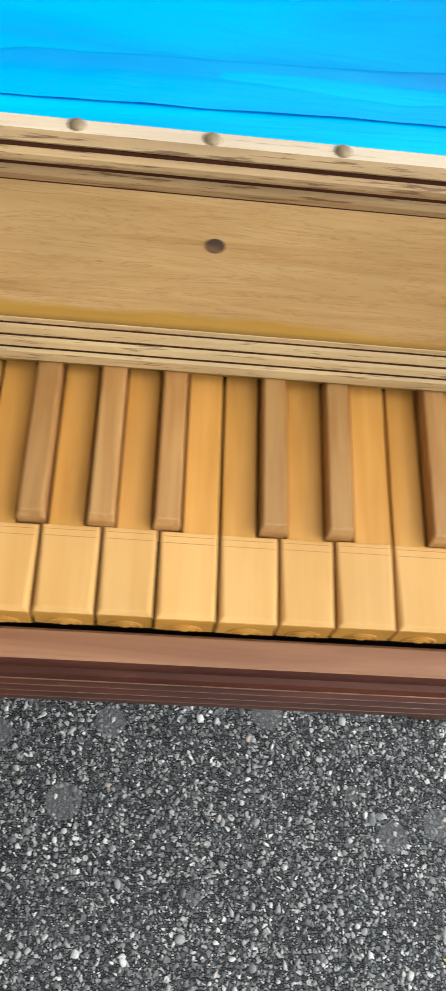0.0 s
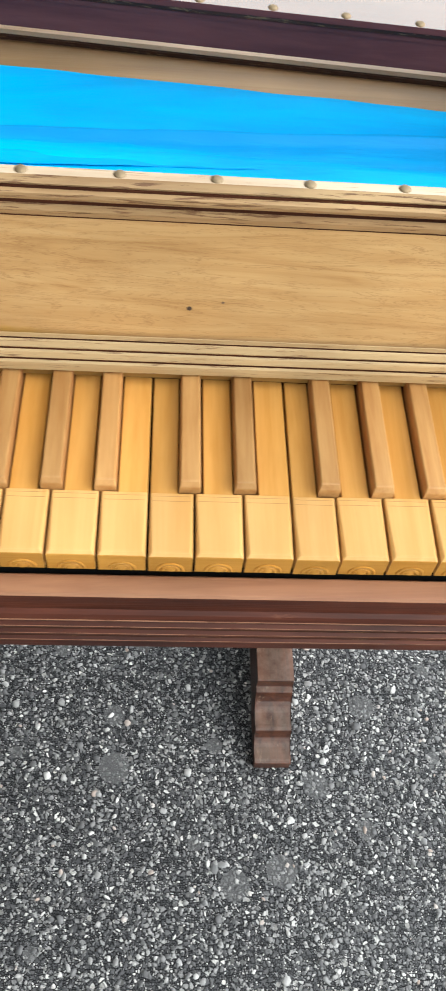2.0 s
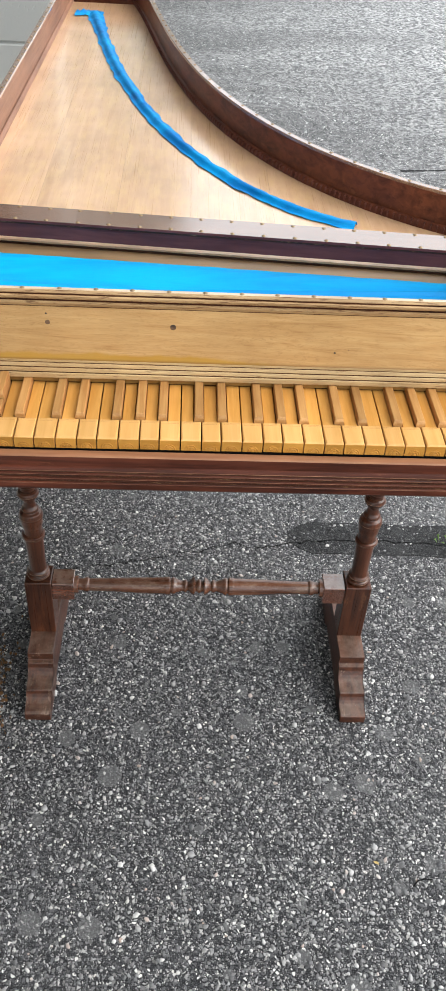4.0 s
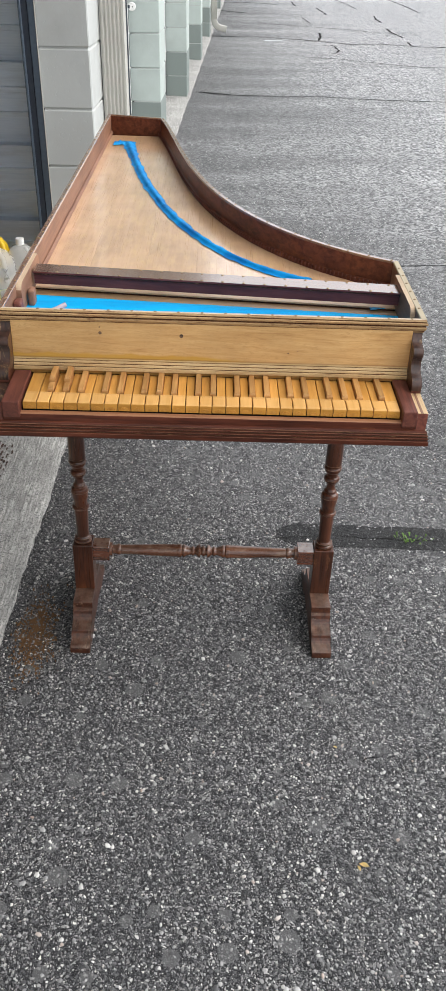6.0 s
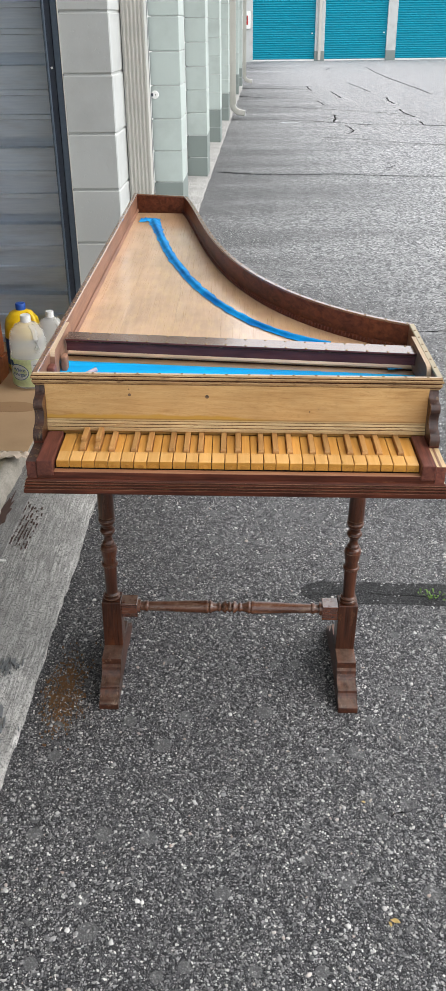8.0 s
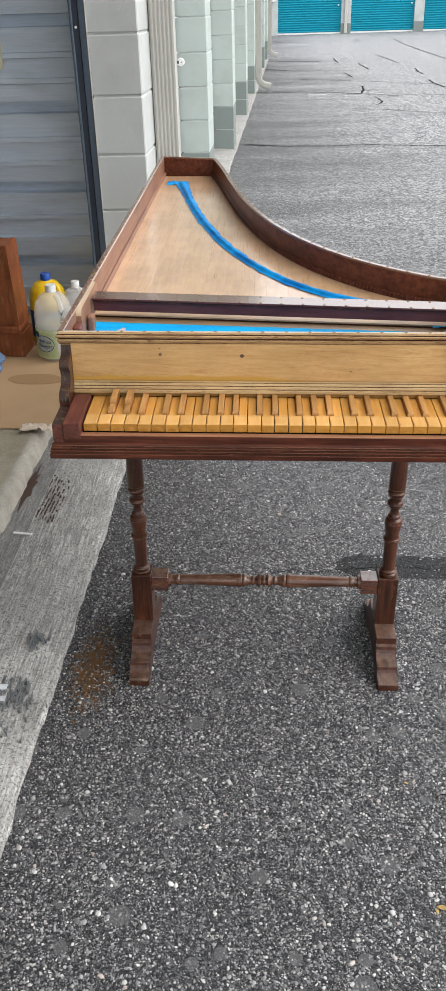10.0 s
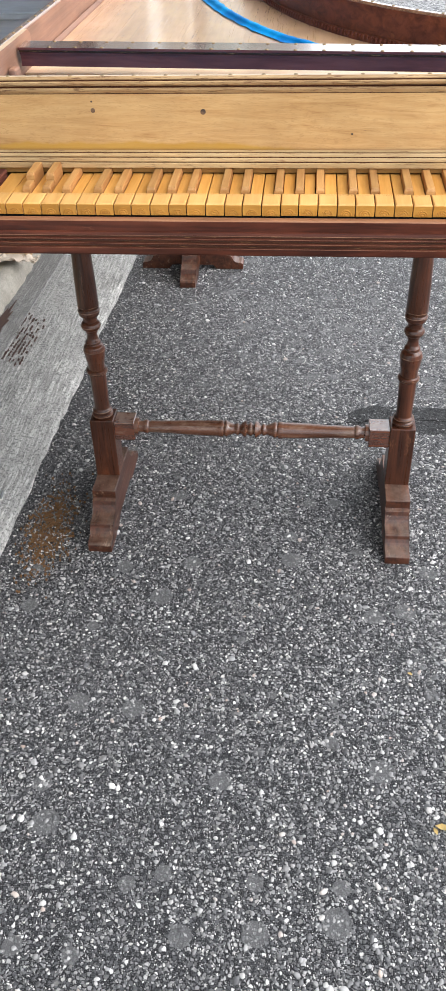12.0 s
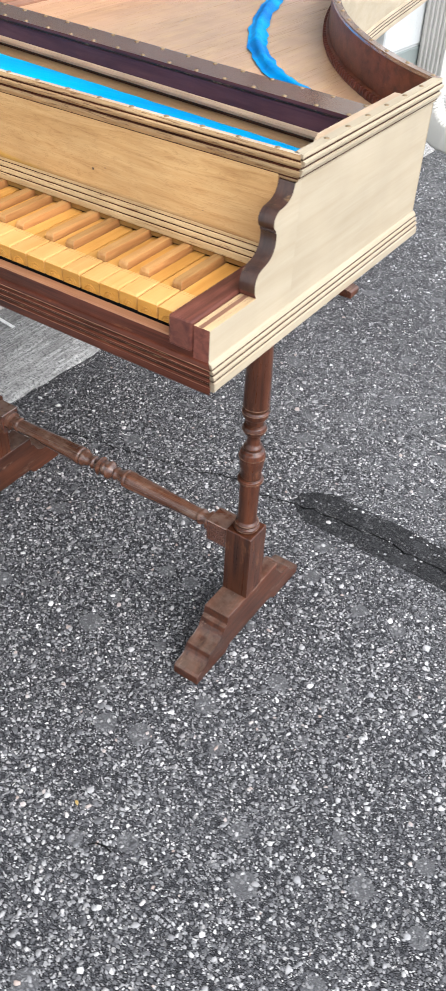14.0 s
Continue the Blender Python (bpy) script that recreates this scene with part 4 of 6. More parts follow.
# moulding strips round the soundboard
IN_SP = [(XL + 0.0096, 0.36), (XL + 0.0232, 1.795)]
hpart("spine_strip", sweep(bmesh.new(), IN_SP[::-1], [(0, DECK), (0.006, DECK), (0.006, DECK + 0.003), (0.002, DECK + 0.008), (0, DECK + 0.008)]), M["spine_in"])
bm = sweep(bmesh.new(), RIM, [(-0.0063, DECK), (-0.0063, DECK + 0.011), (-0.0097, DECK + 0.010), (-0.0132, DECK + 0.004), (-0.0132, DECK)], 2, I_B1)
lace = hpart("bentside_strip", bm, M["dark_y"], smooth=True)
bm = bmesh.new()
dens = bezier(CURVE, 150)
for p, q in zip(dens, dens[1:]):
    d = Vector((q[0] - p[0], q[1] - p[1])).normalized()
    nrm = Vector((d.y, -d.x))
    c = Vector((p[0] + nrm.x * 0.0122, p[1] + nrm.y * 0.0122)) if nrm.x < 0 else Vector((p[0] - nrm.x * 0.0122, p[1] - nrm.y * 0.0122))
    mtx = Matrix.Translation((c.x, c.y, DECK + 0.006)) @ Matrix.Rotation(math.atan2(d.y, d.x), 4, "Z") @ Matrix.Diagonal((0.0022, 0.004, 0.008, 1))
    bmesh.ops.create_cube(bm, size=1.0, matrix=mtx)
hpart("carved_nick", bm, M["block_red"], "row of small carved nicks", lace)

# studs, one mesh shared
bm = lathe(bmesh.new(), [(0.0029, -0.0004), (0.0029, 0.0001), (0.0024, 0.0007), (0.0013, 0.0011), (0.0004, 0.0012)], 10)
STUD = mesh_of("stud", bm, M["stud"], True)


def stud(x, y, z=ZT, parent=None):
    ob = part("stud", STUD, None, parent or harpsichord, at=(x - 0.33 + random.uniform(-0.0004, 0.0004), y - 0.9 + random.uniform(-0.0004, 0.0004), z - ZB))
    return ob


x = 0.0175
while x < XR - 0.01:
    stud(x, NAME_Y + 0.0003)
    x += 0.0416
y = 0.16
while y < 1.79:
    stud(XL + 0.001 + 0.017 * y / 1.8, y)
    y += 0.042
for k in range(4):
    stud(XL + 0.045 + 0.043 * k, 1.799 - 0.009 * k)
run = 0.02
for p, q in zip(dens, dens[1:]):
    run += math.hypot(q[0] - p[0], q[1] - p[1])
    if run > 0.042:
        run = 0.0
        stud(q[0] + 0.0005, q[1])
y = 0.165
while y < 0.41:
    stud(XR - 0.001, y)
    y += 0.042


def cheek(side):
    """The arm beside the keys, rising in a scrolled edge to the rim."""
    s = [(FY, ZB + 0.006), (FY, 0.7195), (0.058, 0.7195)]
    s += bezier([(0.058, 0.7195), (0.052, 0.727), (0.052, 0.744), (0.067, 0.747)], 14)[1:]
    s += bezier([(0.067, 0.747), (0.083, 0.750), (0.088, 0.760), (0.086, 0.773)], 14)[1:]
    s += [(0.0845, 0.7745), (0.0845, 0.7765)]
    s += bezier([(0.0845, 0.7765), (0.078, 0.780), (0.078, 0.793), (0.090, 0.795)], 12)[1:]
    s += bezier([(0.090, 0.795), (0.102, 0.796), (0.1110, 0.800), (0.1120, ZT - 0.026)], 8)[1:]
    s += [(NAME_Y + 0.01, ZT - 0.026), (NAME_Y + 0.01, ZB + 0.006)]
    x0, x1 = (XR - 0.0175, XR) if side > 0 else (XL, XL + 0.0175)
    bm = prism(bmesh.new(), s, x0, x1, "x")
    ob = hpart("cheek_arm", bm, [M["pale"] if side > 0 else M["rim"], M["scroll"], M["arm_top"], M["block_red"], M["dark_z"]], "cheek arm with a dark scrolled edge", smooth=True)
    for f in ob.data.polygons:
        zc = f.center.z + ZB
        if f.normal.y < -0.2 and zc < 0.7245:
            f.material_index = 3
        elif abs(f.normal.x) < 0.5:
            f.material_index = 1
            if f.normal.z > 0.9 and zc < 0.7245 and side > 0:
                f.material_index = 2
        elif f.normal.x * side < 0:
            f.material_index = 4
    return ob


cheek(1), cheek(-1)
# the outer wall of the cheek behind the arm, a dark edging line along the arm's top
bm = cuboid(XR - 0.0041, XR, NAME_Y + 0.01, 0.415, ZB + 0.006, ZT - 0.013)
hpart("cheek_wall", bm, M["pale"], "pale bare wooden cheek")
hpart("arm_edging", cuboid(XR - 0.0125, XR - 0.0080, FY + 0.0005, 0.0585, 0.7193, 0.7199), M["spine_in"], "worn stained stripe")

# key blocks
for side in (1, -1):
    x0, x1 = (0.6622, XR - 0.0182) if side > 0 else (XL + 0.0182, -0.0025)
    hpart("key_block", cuboid(x0, x1, FY - 0.003, 0.1035, 0.6925, 0.7232, 0.0028, 3), M["block_red"], "red stained block beside the keys")
# front rail under the keys
rail = hpart("front_rail", cuboid(XL + 0.0178, XR - 0.0178, FY, -0.0050, ZB + 0.02, 0.7000, 0.0012), [M["dark"], M["rail_worn"]], "dark red stained rail with a worn top")
for f in rail.data.polygons:
    f.material_index = 1 if f.normal.z > 0.5 else 0
hpart("key_felt", cuboid(-0.002, 0.663, -0.0022, 0.10, 0.690, 0.7005), M["black"], "black felt strip")
hpart("key_bed", cuboid(XL + 0.022, XR - 0.022, -0.0048, NAME_Y + 0.02, ZB + 0.006, 0.6898), M["dark"])

# nameboard with its lower batten
NB0, NB1 = 0.1075, 0.1110          # its face at the foot and at the cap


def nb_y(z):
    return NB0 + (NB1 - NB0) * (z - 0.748) / (0.815 - 0.748)


bm = prism(bmesh.new(), [(nb_y(0.718), 0.718), (nb_y(ZT - 0.0125), ZT - 0.0125), (NAME_Y + 0.0014, ZT - 0.0125), (NAME_Y + 0.0014, 0.718)], XL + 0.018, XR - 0.018, "x")
hpart("nameboard", bm, M["name"], "honey coloured wooden nameboard with small knots")
hpart("nameboard_back", cuboid(XL + 0.0068, XR - 0.0068, NAME_Y + 0.0015, NAME_Y + 0.0034, 0.72, ZT - 0.013), M["tan"])
BY = 0.1085
BAT = [(0.0, 0.7250), (0.0060, 0.7250), (0.0066, 0.7257), (0.0066, 0.7312), (0.0050, 0.7320), (0.0050, 0.7332), (0.0056, 0.734), (0.0048, 0.7372), (0.0034, 0.738), (0.0034, 0.7392), (0.0038, 0.740), (0.0028, 0.743), (0.0014, 0.7436), (0.0014, 0.7446), (0.0014, 0.747), (0.0, 0.748)]
BATG = [[(0.0, 0.7320), (0.0052, 0.7320), (0.0052, 0.7330), (0.0, 0.7330)], [(0.0, 0.7380), (0.0036, 0.7380), (0.0036, 0.7390), (0.0, 0.7390)], [(0.0, 0.7435), (0.0016, 0.7435), (0.0016, 0.7444), (0.0, 0.7444)]]
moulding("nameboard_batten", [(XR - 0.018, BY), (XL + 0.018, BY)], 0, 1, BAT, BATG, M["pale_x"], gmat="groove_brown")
for x, z, r in ((0.272, 0.793, 0.0036), (0.126, 0.795, 0.0030), (0.4665, 0.7655, 0.0013), (0.608, 0.7595, 0.0005), (0.483, 0.77, 0.0007), (0.125, 0.806, 0.0012)):
    bm = lathe(bmesh.new(), [(r, 0.0), (r, -0.0004), (r * 0.6, -0.0006)], 14, "y", (x, nb_y(z + 0.002) + 0.0001, z + 0.002))
    hpart("knot", bm, M["knot"], "small dark knot")


# keys
KF = -0.0038                       # key fronts
SPLIT = [i * PITCH + (0.0006 * math.sin(2.1 * i) if 0 < i < 28 else 0.0) for i in range(29)]   # gaps between the heads, a little uneven


def natural(i):
    """One natural: bevelled head with two scored lines, an arcaded front and a tail cut for its neighbours."""
    x0, x1 = SPLIT[i] + 0.0007, SPLIT[i + 1] - 0.0007
    t0 = ACC[i] + 0.0064 if i in ACC else x0
    t1 = ACC[i + 1] - 0.0064 if i + 1 in ACC else x1
    bm = bmesh.new()
    lo = [bm.verts.new((x, y, 0.7015)) for x, y in ((x0, KF), (x1, KF), (x1, 0.0322), (x0, 0.0322))]
    mid = [bm.verts.new((v.co.x, v.co.y, ZK - z)) for v, z in zip(lo, (0.0016, 0.0016, 0.0003, 0.0003))]
    hi = [bm.verts.new((x, y, ZK)) for x, y in ((x0 + 0.0016, KF + 0.0019), (x1 - 0.0016, KF + 0.0019), (x1 - 0.0009, 0.0316), (x0 + 0.0009, 0.0316))]
    bm.faces.new(lo[::-1])
    for p, q in ((lo, mid), (mid, hi)):
        for k in range(4):
            bm.faces.new((p[k], p[(k + 1) % 4], q[(k + 1) % 4], q[k]))
    bm.faces.new(hi)
    bmesh.ops.bevel(bm, geom=[e for e in bm.edges if min(v.co.z for v in e.verts) > 0.710], offset=0.00035, segments=1, affect="EDGES")
    box(bm, t0, t1, 0.0315, NB0, 0.7035, ZK - 0.0003, 0.0004, 1)
    ob = hpart("natural_key", bm, [M["key"], M["key_head"], M["key_front"]])
    for f in ob.data.polygons:
        if f.center.y + 0.9 < 0.0318:
            f.material_index = 2 if f.normal.y < -0.85 else 1
    ob.location.z += random.uniform(-0.0004, 0.0005)
    ob.location.y += random.uniform(-0.0005, 0.0005)
    bm = bmesh.new()
    for y in (0.0272, 0.0300):
        box(bm, x0 + 0.0012, x1 - 0.0012, y, y + 0.00018, ZK - 0.0004, ZK + 0.00005)
    hpart("scored_line", bm, M["scored"], "fine scored double line", ob)
    # turned arcade on the front: a stepped half disc between two spandrels
    bm = bmesh.new()
    cx, n = (x0 + x1) / 2, 14
    steps = [(0.0070, 0.0002), (0.0070, -0.0004), (0.0064, -0.0007), (0.0057, -0.0004), (0.0054, 0.0001), (0.0047, 0.0001), (0.0043, -0.0005), (0.0036, -0.0007), (0.0030, -0.0003), (0.0027, 0.0001), (0.0021, -0.0004), (0.0008, -0.0008)]
    rings = [[bm.verts.new((cx + r * math.cos(math.pi * k / n), KF + y, 0.7028 + r * math.sin(math.pi * k / n))) for k in range(n + 1)] for r, y in steps]
    for p, q in zip(rings, rings[1:]):
        for k in range(n):
            bm.faces.new((p[k], p[k + 1], q[k + 1], q[k]))
    bm.faces.new(rings[-1])
    bm.faces.new([r[0] for r in rings] + [r[-1] for r in reversed(rings)])
    hpart("arcade", bm, M["key_front"], "carved half-round rings", ob, smooth=True, sharp=25)
    return ob


OFF = {2: -0.0036, 3: -0.0004, 4: 0.0024, 6: -0.0026, 0: 0.0014}
ACC = {b: b * PITCH + OFF[b % 7] for b in range(1, 28) if b % 7 in OFF}
ACC[27] = 27 * PITCH - 0.0048
for i in range(28):
    natural(i)


def acc_block(x, y0, y1, z1, w=0.0108, name="accidental_key", parent=None):
    bm = bmesh.new()
    z0, s, f = 0.7035, 0.0007, 0.0018
    lo = [(x - w / 2, y0), (x + w / 2, y0), (x + w / 2, y1), (x - w / 2, y1)]
    hi = [(x - w / 2 + s, y0 + f), (x + w / 2 - s, y0 + f), (x + w / 2 - s, y1), (x - w / 2 + s, y1)]
    a = [bm.verts.new((*p, z0)) for p in lo]
    b = [bm.verts.new((*p, z1 - 0.0035)) for p in lo]
    c = [bm.verts.new((*p, z1)) for p in hi]
    bm.faces.new(a[::-1])
    for r, q in ((a, b), (b, c)):
        for k in range(4):
            bm.faces.new((r[k], r[(k + 1) % 4], q[(k + 1) % 4], q[k]))
    bm.faces.new(c)
    bmesh.ops.bevel(bm, geom=[e for e in bm.edges if min(v.co.z for v in e.verts) > z0 + 0.001], offset=0.0005, segments=1, affect="EDGES")
    ob = hpart(name, bm, [M["acc"], M["acc_side"]], "", parent)
    for f in ob.data.polygons:
        f.material_index = 1 if f.normal.z < 0.3 and f.normal.y > -0.8 else 0
    return ob


for b, x in ACC.items():
    if b in (2, 3):
        k = acc_block(x, 0.0328, 0.0565, 0.7245)
        acc_block(x, 0.0575, BY - 0.0062, 0.7330, parent=k, name="split_rear_key")
    else:
        acc_block(x + random.uniform(-0.0004, 0.0004), 0.0328, NB0, 0.7240 + random.uniform(-0.0005, 0.0004))

# ---- the inside in front of the soundboard
def slant(x, y_left, k=-0.085):
    return y_left + k * (x - XL)


def slanted(bm, x0, x1, ya, yb, z0, z1, k=-0.085):
    """A board whose front (ya) and back (yb) edges run askew in plan."""
    return prism(bm, [(x0, slant(x0, ya, k)), (x1, slant(x1, ya, k)), (x1, slant(x1, yb, k)), (x0, slant(x0, yb, k))], z0, z1, "z")


XI0, XI1 = XL + 0.0068, XR - 0.0064
hpart("wrestplank", prism(bmesh.new(), [(XI0, NAME_Y + 0.0036), (XI1, NAME_Y + 0.0036), (XI1, slant(XI1, 0.3545)), (XI0, slant(XI0, 0.3545))], DECK - 0.012, DECK, "z"), M["tan"], "bare brown wrestplank")
hpart("register_strip", slanted(bmesh.new(), XI0, XI1, 0.3572, 0.402, DECK - 0.008, 0.7852), M["strip"], "glossy pale pinkish wooden register")
# dark strip stands in for the shaded gap before the register
hpart("gap_liner", slanted(bmesh.new(), XI0, XI1, 0.3547, 0.3570, DECK - 0.01, DECK + 0.0025), M["groove"])


def jack_rail():
    ya, yb = 0.328, 0.373
    k = -0.085
    zt = 0.8275
    ob = hpart("jack_rail", slanted(bmesh.new(), XI0 + 0.0150, XI1 - 0.0095, ya + 0.005, yb - 0.020, zt - 0.0268, zt - 0.004, k), M["purple"], "dark purple-brown jack rail with studs")
    bm = bmesh.new()
    slanted(bm, XI0 + 0.0140, XI1 - 0.0087, ya, yb, zt - 0.0035, zt, k)
    cap = hpart("rail_cap", bm, [M["purple"], M["rail_top"]], "glossy brown top strip", ob)
    for f in cap.data.polygons:
        f.material_index = 1 if f.normal.z > 0.5 else 0
    bm = bmesh.new()
    slanted(bm, XI0 + 0.0145, XI1 - 0.0090, ya + 0.002, yb - 0.002, zt - 0.0065, zt - 0.0042, k)
    hpart("fillet", bm, M["groove"], "", ob)
    bm = bmesh.new()
    slanted(bm, XI0 + 0.0147, XI1 - 0.0092, ya + 0.0035, yb - 0.003, zt - 0.010, zt - 0.0075, k)
    hpart("fillet", bm, M["purple"], "", ob)
    x = 0.018
    while x < XI1 - 0.02:
        for y in (slant(x, ya + 0.004, k), slant(x, yb - 0.004, k)):
            stud(x, y, zt)
        x += 0.041
    return ob


jack_rail()


def rail_bracket(side):
    """The scrolled bracket that holds an end of the jack rail."""
    y0 = slant(XI0 if side < 0 else XI1, 0.352)
    top = ZT - 0.0008
    s = [(y0 - 0.125, DECK - 0.002), (y0 - 0.125, 0.822)]
    s += bezier([(y0 - 0.124, 0.826), (y0 - 0.122, top - 0.003), (y0 - 0.116, top), (y0 - 0.108, top)], 5)
    s += [(y0 + 0.050, top), (y0 + 0.062, 0.829), (y0 + 0.064, DECK - 0.002)]
    x0, x1 = (XI1 - 0.0085, XI1 + 0.0002) if side > 0 else (XI0 - 0.0002, XI0 + 0.0105)
    ob = hpart("rail_bracket", prism(bmesh.new(), s, x0, x1, "x"), [M["spine_in"], M["bracket"]], "scrolled wooden bracket holding the jack rail")
    # side faces take a brown that holds their shade, tops stay pale
    for f in ob.data.polygons:
        f.material_index = 1 if f.normal.z > 0.3 or (side > 0 and f.normal.y < -0.3) else 0


rail_bracket(1), rail_bracket(-1)
hpart("bracket_block", cuboid(XI0, XI0 + 0.016, 0.186, 0.214, DECK, 0.818, 0.006, 3), M["block_red"], "rounded red-brown block")
hpart("bracket_block", cuboid(XI0 + 0.0137, XI0 + 0.026, 0.262, 0.288, DECK, 0.812, 0.005, 3), M["spine_in"], "rounded brown block")
hpart("bracket_block", cuboid(XI1 - 0.018, XI1 - 0.001, 0.135, 0.160, DECK, 0.815, 0.006, 3), M["spine_in"], "rounded brown block")


def sheet(name, label, pts_fn, nu, nv, mat, lift=0.0012):
    """A thin crumpled sheet of tape over a parametric strip."""
    bm = bmesh.new()
    g = []
    for i in range(nu + 1):
        row = []
        for j in range(nv + 1):
            x, y, z = pts_fn(i / nu, j / nv)
            row.append(bm.verts.new((x, y, z + lift)))
        g.append(row)
    for a, b in zip(g, g[1:]):
        for j in range(nv):
            bm.faces.new((a[j], a[j + 1], b[j + 1], b[j]))
    return hpart(name, bm, mat, label, smooth=True, sharp=60)


def plank_tape(a, b):
    x = XI0 + 0.004 + a * (XI1 - 0.006 - XI0)
    back = slant(x, 0.3215, -0.078)
    front = NAME_Y + 0.0040
    y = front + (back - front) * b
    y += 0.0015 * noise.noise((x * 30, 0, 0)) * (b > 0.9)
    z = DECK + 0.0004 + 0.0012 * max(0, noise.noise((x * 16, y * 30, 2.0)))
    z += 0.006 * max(0.0, 1 - abs(b - 0.55) / 0.06) * (0.5 + 0.5 * noise.noise((x * 9, 4, 4)))
    if b < 0.14:
        z += ((0.14 - b) / 0.14) ** 0.7 * 0.047
    return x, y, z


sheet("plank_tape", "bright blue painters tape over the wrestplank", plank_tape, 90, 24, M["tape"])
def tape_strip(a, b):
    x = 0.10 + a * (XI1 - 0.028 - 0.10)
    grown = min(1.0, a / 0.16)
    front = 0.196 + 0.036 * (x - 0.365)
    back = front + (0.0295 + 0.022 * (x - 0.365)) * grown ** 0.6
    z = DECK + 0.0016 + 0.0042 * grown * max(0.0, 1 - abs(b - 0.88) / 0.16) + 0.0007 * noise.noise((a * 22, b * 3, 1))
    return x, front + (back - front) * b + 0.0012 * noise.noise((a * 9, b, 3)), z


sheet("tape_strip", "darker doubled strip of blue tape", tape_strip, 110, 12, M["tape2"])
TAPE = [(0.045, 1.640), (0.094, 1.370), (0.203, 0.580), (0.535, 0.436)]


def bridge_tape(a, b):
    t = a
    w = ((1 - t) ** 3, 3 * t * (1 - t) ** 2, 3 * t * t * (1 - t), t ** 3)
    p = Vector((sum(q * c[0] for q, c in zip(w, TAPE)), sum(q * c[1] for q, c in zip(w, TAPE))))
    d = Vector((sum(q * (TAPE[k + 1][0] - TAPE[k][0]) for k, q in enumerate(((1 - t) ** 2, 2 * t * (1 - t), t * t))),
                sum(q * (TAPE[k + 1][1] - TAPE[k][1]) for k, q in enumerate(((1 - t) ** 2, 2 * t * (1 - t), t * t))))).normalized()
    nrm = Vector((-d.y, d.x))
    half = 0.014 + 0.003 * noise.noise((a * 14, b, 1)) + 0.007 * max(0, 1 - a * 5)
    off = (b - 0.5) * 2 * half * (1 + 0.4 * noise.noise((a * 40, b * 3, 7)))
    ridge = max(0.0, 1 - abs(b - 0.5) / 0.32)
    z = DECK + 0.0006 + 0.007 * min(1, ridge * 1.6) + 0.0012 * noise.noise((a * 60, b * 4, 3))
    return p.x + nrm.x * off, p.y + nrm.y * off, z


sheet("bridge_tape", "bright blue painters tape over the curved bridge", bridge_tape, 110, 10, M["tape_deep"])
bm_pts = lambda a, b: (-0.004 + 0.070 * a, 1.612 + 0.05 * b + 0.022 * a * (1 - a) * 4 * 0.5 + 0.004 * noise.noise((a * 9, b * 3, 1)), DECK + 0.0008 + 0.009 * max(0, noise.noise((a * 6, b * 5, 8))))
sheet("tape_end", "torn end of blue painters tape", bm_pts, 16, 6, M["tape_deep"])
sheet("tape_scrap", "small scrap of blue tape", lambda a, b: (0.640 + 0.03 * a, 0.285 + 0.015 * b + 0.008 * a, DECK + 0.003 + 0.002 * noise.noise((a * 7, b * 5, 2))), 8, 4, M["tape"])

tagged(harpsichord, "unstrung wooden harpsichord being refinished, bare pale case and yellow boxwood keys", "harpsichord")

# a rolled paper pencil-like tool lying on the taped plank
tool = empty("tuning_tool", (0.030, 0.228, DECK + 0.009))
bm = tube(bmesh.new(), [(-0.014, -0.012, 0), (0.0, 0.0, 0.002), (0.015, 0.013, 0.006)], 0.0048, 12)
part("handle", bm, M["paper"], tool, smooth=True)
bm = tube(bmesh.new(), [(-0.014, -0.012, -0.003), (-0.026, -0.012, -0.004), (-0.032, -0.002, -0.004), (-0.026, 0.008, -0.004)], 0.0018, 8)
part("hook", bm, M["steel_dark"], tool, smooth=True)
tagged(tool, "small grey hooked tool lying on the blue tape", "tool")

# ---------------------------------------------------------------- the stand: a front trestle and a back pedestal
LEG = turned([(0.0165, 0.2115), (0.0195, 0.215), (0.0195, 0.219), (0.0160, 0.222), (0.0180, 0.226), (0.0145, 0.231), (0.0143, 0.240), (0.0152, 0.300), (0.0146, 0.304), (0.0186, 0.3065), (0.0190, 0.3095), (0.0186, 0.3125), (0.0150, 0.315),
              (0.0150, 0.322), (0.0180, 0.342), (0.0194, 0.352), (0.0180, 0.360), (0.0125, 0.366), (0.0140, 0.369), (0.0100, 0.376), (0.0092, 0.384), (0.0115, 0.392), (0.0160, 0.396), (0.0174, 0.401), (0.0160, 0.406), (0.0118, 0.409),
              (0.0130, 0.416), (0.0182, 0.424), (0.0190, 0.430), (0.0168, 0.434), (0.0168, 0.436), (0.0184, 0.440), (0.0140, 0.640), (0.0140, ZB)], 4)


def foot_profile(y0, y1, top=0.085):
    """Half of a sledge foot: a low toe, an ogee, and a flat block under the post; mirrored at the middle."""
    m = (y0 + y1) / 2
    h = [(y0, 0.0), (y0, 0.016), (y0 + 0.004, 0.019)]
    h += bezier([(y0 + 0.006, 0.0195), (y0 + 0.022, 0.0185), (y0 + 0.031, 0.024), (y0 + 0.034, 0.040)], 6)
    h += [(y0 + 0.039, 0.0415)]
    h += bezier([(y0 + 0.041, 0.041), (y0 + 0.058, 0.040), (y0 + 0.069, 0.047), (y0 + 0.073, 0.066)], 6)
    h += [(y0 + 0.080, 0.068), (y0 + 0.080, top)]
    back = [(2 * m - y, z) for y, z in reversed(h)]
    under = [(y1 - 0.08, 0.0), (y1 - 0.09, 0.014), (y0 + 0.09, 0.014), (y0 + 0.08, 0.0)]
    return h + back + under


